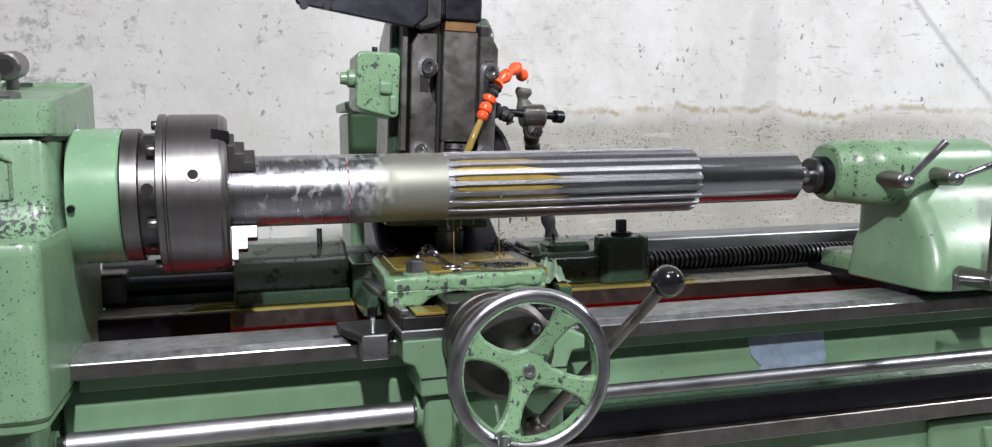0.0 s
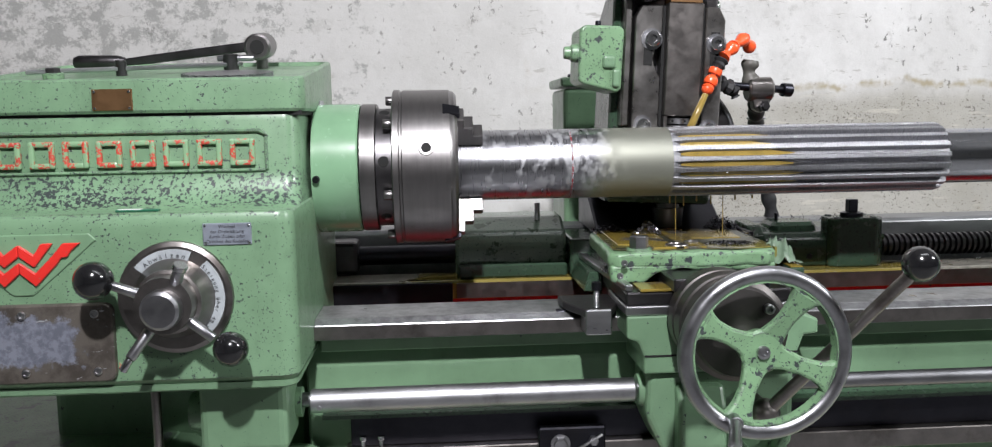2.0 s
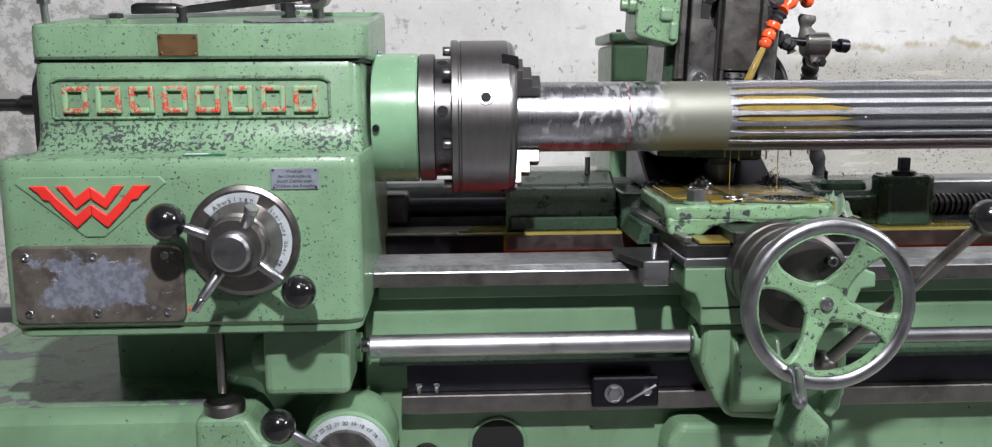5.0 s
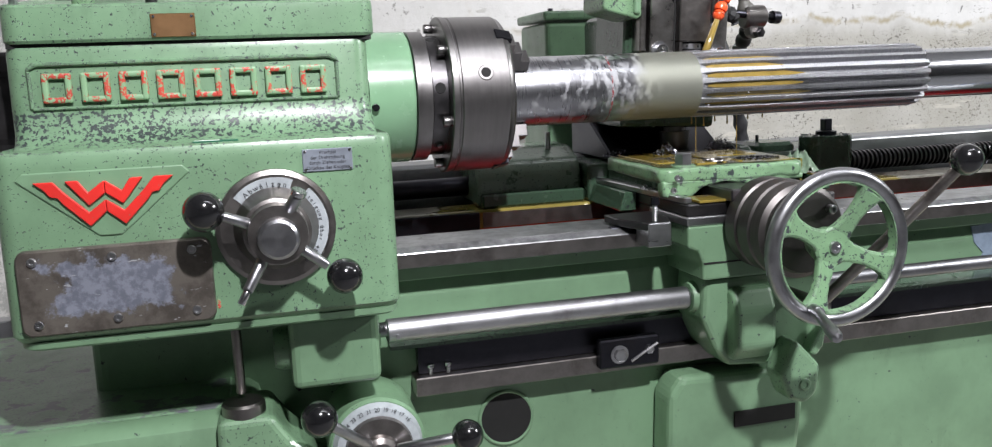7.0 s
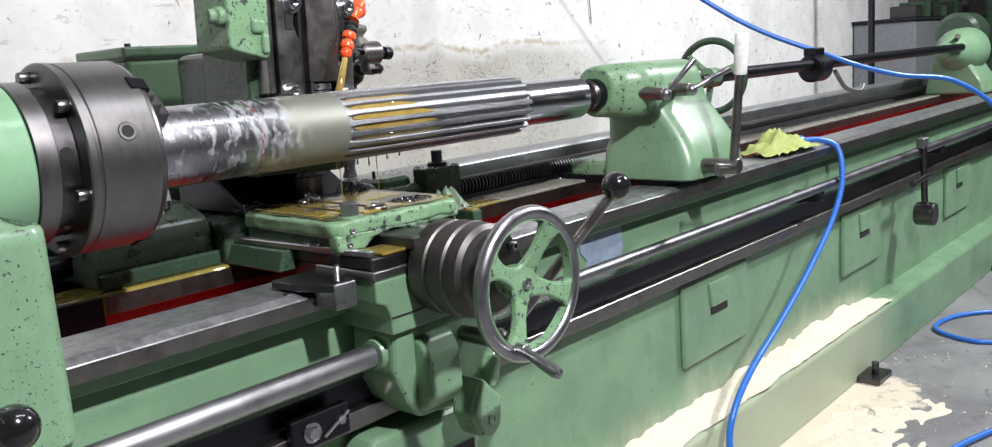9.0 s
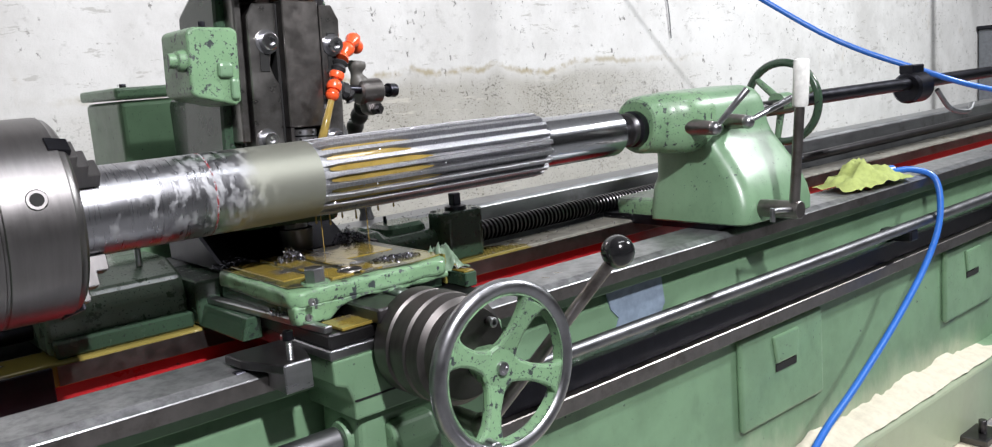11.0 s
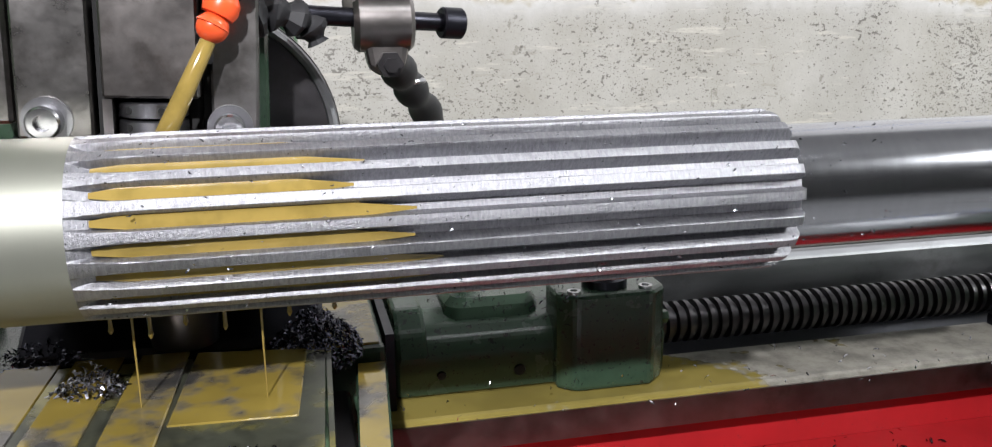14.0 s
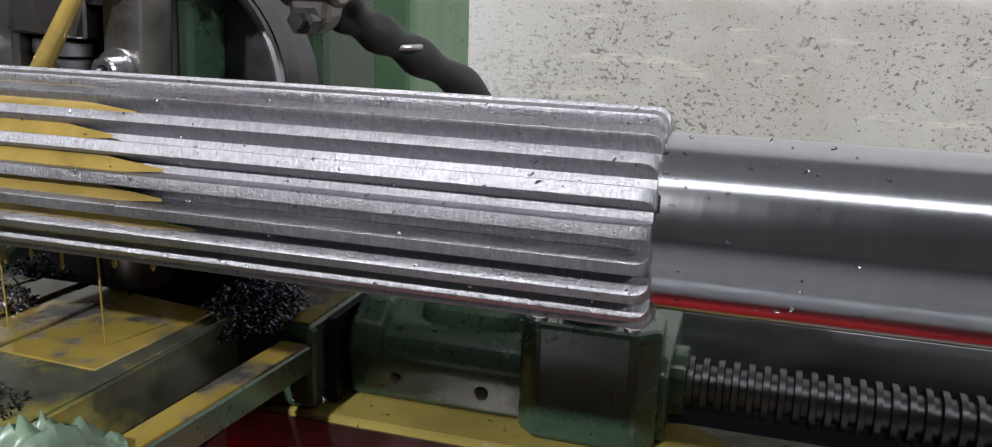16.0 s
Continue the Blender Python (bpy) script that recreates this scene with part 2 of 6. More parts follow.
    fine_fleck = n.ramp(n.math("ADD", n.noise(240, 2, 0.5, shift=5.2), crowd), 0.60, 0.66)
    col = n.mix(n.math("MULTIPLY", n.math("MAXIMUM", fleck, fine_fleck), n.math("MULTIPLY", n.ramp(wave, 1.345, 1.30), n.math("MULTIPLY", near, 0.75))), col, (0.10, 0.092, 0.08))
    wiped = n.math("MULTIPLY", n.ramp(n.noise(16, 5, 0.7, stretch=(0.3, 1, 2.2), shift=41), 0.58, 0.66), zone)
    col = n.mix(n.math("MULTIPLY", wiped, 0.65), col, (0.58, 0.55, 0.49))
    return n.done(col, 0.85, 0.0, n.bump(n.math("ADD", n.noise(9, 6, 0.7), n.math("MULTIPLY", n.noise(120, 5, 0.7), 0.25)), 0.5, 0.006))


def floor_material():
    n = Nodes("worn_concrete_floor")
    col = n.mix(n.ramp(n.noise(3, 6, 0.7), 0.35, 0.7), (0.14, 0.14, 0.145), (0.21, 0.21, 0.21))
    col = n.mix(n.math("MULTIPLY", n.ramp(n.noise(11, 6, 0.7), 0.55, 0.7), 0.6), col, (0.06, 0.06, 0.065))
    sep = n.node("ShaderNodeSeparateXYZ", Vector=n.co)
    strip = n.math("MULTIPLY", n.ramp(sep.outputs[1], 0.95, 1.45), n.ramp(sep.outputs[0], 3.4, 2.2))
    dust = n.ramp(n.math("ADD", n.noise(5, 6, 0.7, shift=6), n.val(strip, -0.25, 0.22)), 0.5, 0.62)
    col = n.mix(dust, col, (0.58, 0.52, 0.41))
    return n.done(col, n.val(n.noise(6, 4), 0.45, 0.8), 0.0, n.bump(n.noise(60, 5, 0.7), 0.4, 0.003))


def oil_metal(name, lo, hi, metal_col=(0.36, 0.35, 0.34), oil=(0.30, 0.185, 0.035), spread=None, full=0.8):
    """Machined face with pools of amber cutting oil on it, thickest within spread along x."""
    n = Nodes(name)
    pool = n.noise(11, 4, 0.55)
    if spread:
        x = n.node("ShaderNodeSeparateXYZ", Vector=n.co).outputs[0]
        wet = n.math("MULTIPLY", n.ramp(x, spread[0] - 0.15, spread[0]), n.ramp(x, spread[1] + 0.3, spread[1]))
        pool = n.math("ADD", pool, n.val(wet, -0.22, 0.12))
    pool = n.ramp(pool, lo, hi)
    film = n.mix(n.ramp(n.noise(9, 3, 0.5, shift=4), 0.4, 0.7), oil, tuple(c * 0.72 for c in oil))
    base = n.mix(n.ramp(n.noise(30, 5, 0.7), 0.35, 0.7), metal_col, tuple(c * 0.5 for c in metal_col))
    return n.done(n.mix(pool, base, film), n.val(pool, 0.32, 0.07), n.val(pool, full, 0.05), n.bump(n.math("MULTIPLY", pool, n.noise(14, 2)), 0.3, 0.002))


OILFACE = oil_metal("oily_machined_face", 0.34, 0.47, (0.20, 0.19, 0.18), (0.225, 0.165, 0.036))
TABLETOP = oil_metal("flooded_table_top", 0.44, 0.60, (0.055, 0.058, 0.042), (0.17, 0.15, 0.04), None, 0.2)
OILRAIL = oil_metal("oily_rail_face", 0.44, 0.50, (0.34, 0.325, 0.28), (0.255, 0.205, 0.055), (-0.08, 0.80), 0.3)
SCRAPED = oil_metal("scraped_way_face", 0.67, 0.72, (0.40, 0.405, 0.415), (0.16, 0.12, 0.05))


def oil_only():
    n = Nodes("amber_cutting_oil")
    col = n.mix(n.ramp(n.noise(26, 4, 0.6), 0.4, 0.65), (0.275, 0.195, 0.052), (0.21, 0.15, 0.038))
    return n.done(col, 0.06, 0.0, n.bump(n.noise(35, 2, 0.4), 0.15, 0.002), coat=0.5)


OIL = oil_only()


def shaft_material():
    """Turned bar: satin steel under smeared milky coolant, and a matt oily film near the cutter."""
    n = Nodes("turned_steel_bar")
    x = n.node("ShaderNodeSeparateXYZ", Vector=n.co).outputs[0]
    rings = n.noise(60, 3, 0.5, stretch=(6, 0.4, 0.4))
    col = n.mix(rings, (0.31, 0.31, 0.335), (0.38, 0.38, 0.40))
    flow = n.noise(44, 4, 0.55, stretch=(1.5, 0.7, 0.7), shift=1.0)
    milk = n.ramp(n.math("ADD", flow, n.val(n.ramp(x, -0.08, 0.15), -0.10, 0.03)), 0.48, 0.60)
    thin = n.ramp(n.noise(70, 4, 0.65, shift=3.0), 0.25, 0.62)
    milk = n.math("MULTIPLY", n.math("MULTIPLY", milk, thin), n.ramp(x, 0.25, 0.2))
    film = n.ramp(n.math("ADD", x, n.val(n.noise(20, 4, 0.6), -0.05, 0.05)), 0.17, 0.225)
    col = n.mix(n.math("MULTIPLY", milk, 0.55), col, (0.34, 0.345, 0.35))
    col = n.mix(film, col, (0.27, 0.275, 0.235))
    rough = n.math("ADD", n.math("MULTIPLY", milk, 0.22), n.math("ADD", n.math("MULTIPLY", film, 0.20), n.val(rings, 0.25, 0.31)))
    full = n.math("SUBTRACT", 1.0, n.math("ADD", n.math("MULTIPLY", milk, 0.5), n.math("MULTIPLY", film, 0.25)))
    return n.done(col, rough, full, n.bump(n.math("ADD", n.math("MULTIPLY", rings, 0.3), milk), 0.10, 0.0006))


SHAFT = shaft_material()
JOURNAL = metal("bright_turned_journal", (0.46, 0.465, 0.49), 0.16, amount=0.12, stretch=(3, 0.3, 0.3), scale=60.0, tone=0.93, relief=0.015, swing=0.25)


def spline_material():
    """Freshly milled flanks: fine cutter marks, wet sparkle and small clinging chips."""
    n = Nodes("milled_spline_steel")
    marks = n.noise(190, 4, 0.65, stretch=(2.2, 0.7, 0.7))
    grain = n.noise(640, 3, 0.7, shift=2.0)
    col = n.mix(n.ramp(marks, 0.3, 0.7), (0.27, 0.27, 0.29), (0.38, 0.38, 0.40))
    wet = n.ramp(n.noise(18, 5, 0.65, stretch=(0.4, 1, 1), shift=5.0), 0.42, 0.62)
    speck = n.ramp(n.noise(330, 2, 0.5, shift=7.0), 0.70, 0.74)
    col = n.mix(speck, col, (0.08, 0.08, 0.085))
    rough = n.math("ADD", n.val(wet, 0.50, 0.36), n.val(grain, -0.06, 0.10))
    return n.done(col, rough, 1.0, n.bump(n.math("ADD", grain, n.math("MULTIPLY", marks, 0.8)), 0.85, 0.0008))


SPLINE = spline_material()
WALL, FLOOR = wall_material(), floor_material()
CHIPMAT = metal("steel_swarf", (0.5, 0.5, 0.54), 0.2, amount=0.1)
CHIPDARK = metal("dark_wet_swarf", (0.10, 0.10, 0.13), 0.2, amount=0.3)
DUST = plain("cream_absorbent_powder", (0.64, 0.59, 0.48), 0.95, tone=0.86)
# greys of the unseen ceiling and walls, chosen for the bounce light they give
CEIL = plain("unseen_ceiling_grey", (0.36, 0.36, 0.365), 0.9)
DIM = plain("unseen_wall_grey", (0.33, 0.33, 0.33), 0.85)

# ---- mesh helpers ----


def B():
    return bmesh.new()


def bevel(bm, w, seg=2, edges=None):
    bmesh.ops.bevel(bm, geom=list(edges or bm.edges), offset=w, segments=seg, profile=0.5, affect="EDGES", clamp_overlap=True)
    return bm


def box(x0, x1, y0, y1, z0, z1, b=0.0, seg=2):
    bm = B()
    bmesh.ops.create_cube(bm, size=1)
    for v in bm.verts:
        v.co = Vector(((x0 + x1) / 2 + v.co.x * (x1 - x0), (y0 + y1) / 2 + v.co.y * (y1 - y0), (z0 + z1) / 2 + v.co.z * (z1 - z0)))
    return bevel(bm, b, seg) if b else bm


def prism(points, axis, a, b, bev=0.0, seg=2):
    """A polygon of two coordinates, drawn out along axis from a to b. axis x: (y, z); y: (x, z); z: (x, y)."""
    bm = B()
    put = {"x": lambda p, d: (d, p[0], p[1]), "y": lambda p, d: (p[0], d, p[1]), "z": lambda p, d: (p[0], p[1], d)}[axis]
    rows = [[bm.verts.new(put(p, d)) for p in points] for d in (a, b)]
    k = len(points)
    for i in range(k):
        bm.faces.new((rows[0][i], rows[0][(i + 1) % k], rows[1][(i + 1) % k], rows[1][i]))
    bm.faces.new(rows[0])
    bm.faces.new(rows[1])
    bmesh.ops.recalc_face_normals(bm, faces=bm.faces)
    return bevel(bm, bev, seg) if bev else bm


def loft(sections, axis="z", k=7):
    """Rounded rectangles (at, a0, a1, b0, b1, radius) joined along axis. axis z: a is x, b is y; x: y and z; y: x and z."""
    bm = B()
    put = {"x": lambda a, b, d: (d, a, b), "y": lambda a, b, d: (a, d, b), "z": lambda a, b, d: (a, b, d)}[axis]
    rings = []
    for d, a0, a1, b0, b1, r in sections:
        ring = []
        for ca, cb, start in ((a1 - r, b1 - r, 0), (a0 + r, b1 - r, 90), (a0 + r, b0 + r, 180), (a1 - r, b0 + r, 270)):
            for i in range(k):
                g = radians(start + 90 * i / (k - 1))
                ring.append(bm.verts.new(put(ca + r * math.cos(g), cb + r * math.sin(g), d)))
        rings.append(ring)
    m = len(rings[0])
    for p, q in zip(rings, rings[1:]):
        for i in range(m):
            bm.faces.new((p[i], p[(i + 1) % m], q[(i + 1) % m], q[i])).smooth = True
    bm.faces.new(rings[0])
    bm.faces.new(rings[-1])
    bmesh.ops.recalc_face_normals(bm, faces=bm.faces)
    return bm


def turn(profile, axis="x", at=(0, 0, 0), n=48, hollow=False):
    """A solid of revolution: profile of (along, radius) about the axis through at."""
    bm = B()
    rings = []
    for d, r in profile:
        ring = []
        for i in range(n):
            a = 2 * math.pi * i / n
            u, v = r * math.cos(a), r * math.sin(a)
            p = {"x": (d, u, v), "y": (u, d, v), "z": (u, v, d)}[axis]
            ring.append(bm.verts.new(Vector(p) + Vector(at)))
        rings.append(ring)
    for p, q in zip(rings, rings[1:]):
        for i in range(n):
            bm.faces.new((p[i], p[(i + 1) % n], q[(i + 1) % n], q[i]))
    if hollow:
        for i in range(n):
            bm.faces.new((rings[-1][i], rings[-1][(i + 1) % n], rings[0][(i + 1) % n], rings[0][i]))
    else:
        bm.faces.new(rings[0])
        bm.faces.new(rings[-1])
    bmesh.ops.recalc_face_normals(bm, faces=bm.faces)
    for f in bm.faces:
        f.smooth = len(f.verts) == 4
    return bm


def rod(p, q, r, n=16, r2=None):
    """A round bar from p to q."""
    p, q = Vector(p), Vector(q)
    d = q - p
    bm = turn([(0, r * 0.9), (0.0015, r), (d.length - 0.0015, r if r2 is None else r2), (d.length, 0.9 * (r if r2 is None else r2))], "z", n=n)
    bm.transform(Matrix.Translation(p) @ d.to_track_quat("Z", "Y").to_matrix().to_4x4())
    return bm


def ball(c, r, seg=24):
    bm = B()
    bmesh.ops.create_uvsphere(bm, u_segments=seg, v_segments=seg // 2 + 2, radius=r)
    bm.transform(Matrix.Translation(c))
    for f in bm.faces:
        f.smooth = True
    return bm


def torus(c, R, r, axis="y", n=64, m=16, flat=1.0):
    bm = B()
    rings = []
    for i in range(n):
        a = 2 * math.pi * i / n
        ring = []
        for j in range(m):
            b = 2 * math.pi * j / m
            u, w = R + r * math.cos(b), r * flat * math.sin(b)
            p = {"y": (u * math.cos(a), w, u * math.sin(a)), "x": (w, u * math.cos(a), u * math.sin(a)), "z": (u * math.cos(a), u * math.sin(a), w)}[axis]
            ring.append(bm.verts.new(Vector(p) + Vector(c)))
        rings.append(ring)
    for i in range(n):
        for j in range(m):
            f = bm.faces.new((rings[i][j], rings[(i + 1) % n][j], rings[(i + 1) % n][(j + 1) % m], rings[i][(j + 1) % m]))
            f.smooth = True
    bmesh.ops.recalc_face_normals(bm, faces=bm.faces)
    return bm


def smooth_path(points, k=8):
    """Catmull-Rom through the points."""
    pts = [Vector(p) for p in points]
    pts = [2 * pts[0] - pts[1]] + pts + [2 * pts[-1] - pts[-2]]
    out = []
    for i in range(1, len(pts) - 2):
        a, b, c, d = pts[i - 1:i + 3]
        for j in range(k):
            t = j / k
            out.append(0.5 * ((2 * b) + (c - a) * t + (2 * a - 5 * b + 4 * c - d) * t * t + (3 * b - a - 3 * c + d) * t ** 3))
    return out + [pts[-2]]


def tube(points, radius, n=12, k=8):
    """A round hose along a smooth path; radius may be a function of 0..1."""
    path = smooth_path(points, k)
    bm = B()
    up = Vector((0.13, 0.31, 0.94)).normalized()
    rings = []
    for i, p in enumerate(path):
        d = (path[min(i + 1, len(path) - 1)] - path[max(i - 1, 0)]).normalized()
        s = d.cross(up)
        s = s.normalized() if s.length > 1e-4 else Vector((1, 0, 0))
        w = s.cross(d)
        up = w
        r = radius(i / (len(path) - 1)) if callable(radius) else radius
        rings.append([bm.verts.new(p + r * (math.cos(a) * s + math.sin(a) * w)) for a in [2 * math.pi * j / n for j in range(n)]])
    for p, q in zip(rings, rings[1:]):
        for j in range(n):
            bm.faces.new((p[j], p[(j + 1) % n], q[(j + 1) % n], q[j])).smooth = True
    bm.faces.new(rings[0])
    bm.faces.new(rings[-1])
    bmesh.ops.recalc_face_normals(bm, faces=bm.faces)
    return bm


def join(*bms):
    out = B()
    for bm in bms:
        me = bpy.data.meshes.new("tmp")
        bm.to_mesh(me)
        bm.free()
        out.from_mesh(me)
        bpy.data.meshes.remove(me)
    return out


def mesh_of(name, bm, material):
    me = bpy.data.meshes.new(name)
    for e in bm.edges:      # keep corners crisp, curves smooth
        if len(e.link_faces) == 2 and e.calc_face_angle(0.0) > 0.55:
            e.smooth = False
    bm.to_mesh(me)
    bm.free()
    me.materials.append(material)
    return me


def thing(name, base, label, category, group="", kind=""):
    ob = new(name)
    ob.location = base
    ob.empty_display_size = 0.05
    return tagged(ob, label, category, group, kind)


def part(name, bm, material, parent, label=""):
    ob = new(name, mesh_of(name, bm, material))
    ob.parent = parent
    if parent.type == "EMPTY":
        ob.matrix_parent_inverse = Matrix.Translation(-Vector(parent.location))
    return tagged(ob, label)


def solid(name, bm, material, label, category, group="", kind=""):
    return tagged(new(name, mesh_of(name, bm, material)), label, category, group, kind)


def structure(name, bm, material, label, category):
    return solid(name, bm, material, label, category, kind="structure")


def writing(name, words, size, m, parent, material=INK):
    """Flat raised letters in the built-in font, standing at the pose m."""
    c = bpy.data.curves.new(name, "FONT")
    c.body, c.size, c.align_x, c.align_y, c.extrude = words, size, "CENTER", "CENTER", 0.0002
    c.materials.append(material)
    ob = new(name, c)
    ob.parent = parent
    if parent.type == "EMPTY":
        ob.matrix_parent_inverse = Matrix.Translation(-Vector(parent.location))
    ob.matrix_basis = m
    return ob


def socket_screw(x, y, z, r, parent, axis="y", h=0.006, name="socket_screw", material=None):
    """Cap screw with a hexagon socket; its head faces -y, or up for axis z."""
    prof = [(0, r), (-h + 0.0012, r), (-h, r * 0.86), (-h, r * 0.5), (-h * 0.35, r * 0.46), (-h * 0.35, r * 0.05)]
    if axis == "z":
        prof = [(-d, rr) for d, rr in prof]
    return part(name, turn(prof, axis, (x, y, z), 18), material or STEEL, parent)


def hex_bolt(c, r, h, parent, axis="z", name="hex_bolt", material=None, sides=6):
    bm = turn([(0, r), (h - 0.002, r), (h, r * 0.86)], axis, c, sides)
    for f in bm.faces:
        f.smooth = False
    return part(name, bm, material or STEEL, parent)

# ---- setting ----
structure("wall_north", box(-4.0, 12.0, 2.98, 3.2, 0, 4.2), WALL, "stained white plaster wall with dark splashes", "wall")
structure("wall_south", box(-4.0, 12.0, -5.2, -5.0, 0, 4.2), DIM, "unseen plain grey wall closing the room behind the camera", "wall")
structure("wall_west", box(-4.2, -4.0, -5.2, 3.2, 0, 4.2), DIM, "unseen plain grey end wall closing the room", "wall")
structure("wall_east", box(12.0, 12.2, -5.2, 3.2, 0, 4.2), DIM, "unseen plain grey end wall closing the room", "wall")
structure("floor", box(-4.2, 12.2, -5.2, 3.2, -0.2, 0), FLOOR, "dark worn concrete floor with pale powder spilt on it", "floor")
structure("ceiling", box(-4.2, 12.2, -5.2, 3.2, 4.2, 4.4), CEIL, "unseen plain grey ceiling closing the room", "ceiling")

# ---- machine bed ----
BED_END = 5.9
bed = thing("machine_bed", (2.0, 1.9, 0), "long green machine bed with bare steel ways", "machine bed")
bed_body = part("body", prism([(1.58, 0.20), (1.58, 0.84), (1.60, 0.90), (1.60, 0.84), (2.12, 0.84), (2.12, 0.20)], "x", -0.37, BED_END, 0.004, 1), GREEN_SIDE, bed)
part("plinth", prism([(1.485, 0.0), (1.485, 0.21), (1.50, 0.228), (1.60, 0.235), (2.2, 0.235), (2.2, 0.0)], "x", -0.1, BED_END + 0.1, 0.004, 1), GREEN_SIDE, bed, "green plinth with a powder-strewn ledge")
front_way = part("front_way", prism([(1.523, 0.899), (1.523, 0.9255), (1.541, 0.935), (1.656, 0.935), (1.656, 0.899)], "x", -0.345, BED_END, 0.0015, 1), SCRAPED, bed, "scraped bare steel front way")
part("way_lip", prism([(1.562, 0.868), (1.562, 0.8985), (1.65, 0.8985), (1.65, 0.868)], "x", -0.34, BED_END - 0.01, 0.002, 1), GREEN_SIDE, bed)
part("rear_way", prism([(1.832, 0.905), (1.832, 0.941), (1.836, 0.945), (1.935, 0.945), (1.935, 0.905)], "x", -0.36, BED_END, 0.002, 1), OILRAIL, bed, "rear way wet with amber oil")
part("rear_way_face", box(-0.085, BED_END - 0.01, 1.8295, 1.8318, 0.907, 0.9395), BROWNSTEEL, bed, "brown oily front face of the rear way")
part("black_way_cover", box(-0.358, -0.0935, 1.825, 1.8316, 0.868, 0.9415, 0.002, 1), BLACKSTEEL, bed, "black oily cover on the way front")
part("front_way_face", box(-0.3445, BED_END - 0.005, 1.5208, 1.5228, 0.9005, 0.9245), BROWNSTEEL, bed, "brown stained front face of the way")
part("trough", box(-0.36, BED_END - 0.02, 1.64, 1.90, 0.8405, 0.850), RED, bed, "red-painted chip trough between the ways")
part("trough_wall", box(-0.36, BED_END - 0.02, 1.862, 1.93, 0.8505, 0.9045), RED, bed)
part("back_rail", prism([(2.02, 0.90), (2.02, 1.025), (2.028, 1.033), (2.12, 1.033), (2.12, 0.90)], "x", -0.36, BED_END, 0.002, 1), CAST, bed, "grey rear guide rail")
part("rear_ledge", box(-0.36, BED_END - 0.03, 1.9355, 2.0195, 0.86, 0.925), BLACKSTEEL, bed)
# rack strip under the rod
part("rack_strip", box(-0.30, BED_END - 0.1, 1.535, 1.581, 0.655, 0.69, 0.002, 1), BROWNSTEEL, bed, "brown oily strip along the bed")
# black strip paints the shade in the green recess above the rack
part("dark_channel", box(-0.29, BED_END - 0.12, 1.556, 1.581, 0.691, 0.745, 0.001, 1), BLACKSTEEL, bed)
part("upper_ledge", prism([(1.581, 0.745), (1.548, 0.745), (1.548, 0.752), (1.581, 0.765)], "x", -0.34, BED_END - 0.12), GREEN_OILY, bed)
for i, (cx, w) in enumerate(((1.62, 0.40), (2.84, 0.42), (4.18, 0.42))):
    cover = part("access_cover", box(cx - w / 2, cx + w / 2, 1.563, 1.582, 0.385, 0.637, 0.018, 3), GREEN, bed, "raised green access cover with a finger slot")
    part("finger_grip", prism([(cx - 0.06, 0.612), (cx + 0.065, 0.612), (cx + 0.055, 0.535), (cx - 0.045, 0.535)], "y", 1.555, 1.566, 0.005, 2), GREEN, cover)
    part("finger_slot", box(cx - 0.045, cx + 0.055, 1.560, 1.5635, 0.512, 0.533), DARKHOLE, cover)
part("filler_patch", prism([(0.955, 0.862), (1.14, 0.872), (1.15, 0.80), (1.11, 0.745), (0.96, 0.745), (0.99, 0.80), (0.965, 0.825)], "y", 1.5775, 1.581), BLUEGREY, bed, "blue-grey filler patch on green paint")
part("round_opening", turn([(1.577, 0.052), (1.5815, 0.052)], "y", (-0.12, 0, 0.575), 40), DARKHOLE, bed, "round dark opening in the bed")
part("opening_rim", torus((-0.12, 1.579, 0.575), 0.053, 0.004, "y", 40, 8), GREEN_SIDE, bed)
for x in (0.0, 2.62, 4.6):
    part("levelling_foot", join(box(x - 0.07, x + 0.07, 1.40, 1.50, 0, 0.025, 0.004, 1), rod((x, 1.44, 0.025), (x, 1.44, 0.07), 0.014, 8)), DARK, bed)

# rods in front of the bed
feed = thing("feed_rod", (0.5, 1.50, 0.80), "bright steel feed rod along the bed front", "feed rod")
part("sleeve_tube", turn([(-0.352, 0.018), (-0.350, 0.021), (0.222, 0.0215), (0.226, 0.019)], "x", (0, 1.50, 0.797), 28), SATIN, feed, "bright telescopic sleeve")
part("bar", turn([(-0.372, 0.013), (BED_END - 0.3, 0.0205)], "x", (0, 1.50, 0.800), 28), RODSTEEL, feed, "dull dark feed bar")
part("pin", turn([(0, 0.004), (-0.004, 0.004)], "y", (-0.335, 1.481, 0.79), 10), STEEL, feed)
for x in (2.2, 3.6, 4.68):
    part("bracket", box(x, x + 0.05, 1.485, 1.59, 0.755, 0.79, 0.006, 2), BLACKSTEEL, feed)

screw = thing("lead_screw", (1.6, 1.95, 0.98), "oily trapezoidal lead screw behind the ways", "lead screw")
n_turns, pitch = 80, 0.0135
prof = []
for i in range(n_turns):
    x = 0.868 + i * pitch
    prof += [(x, 0.0185), (x + 0.0045, 0.0185), (x + 0.0058, 0.0252), (x + 0.0112, 0.0252), (x + 0.0125, 0.0185)]
part("thread", turn(prof, "x", (0, 1.952, 0.979), 24), DARK, screw)
part("plain_end", turn([(0.868 + n_turns * pitch, 0.0165), (BED_END - 0.2, 0.0165)], "x", (0, 1.952, 0.979), 20), DARK, screw)
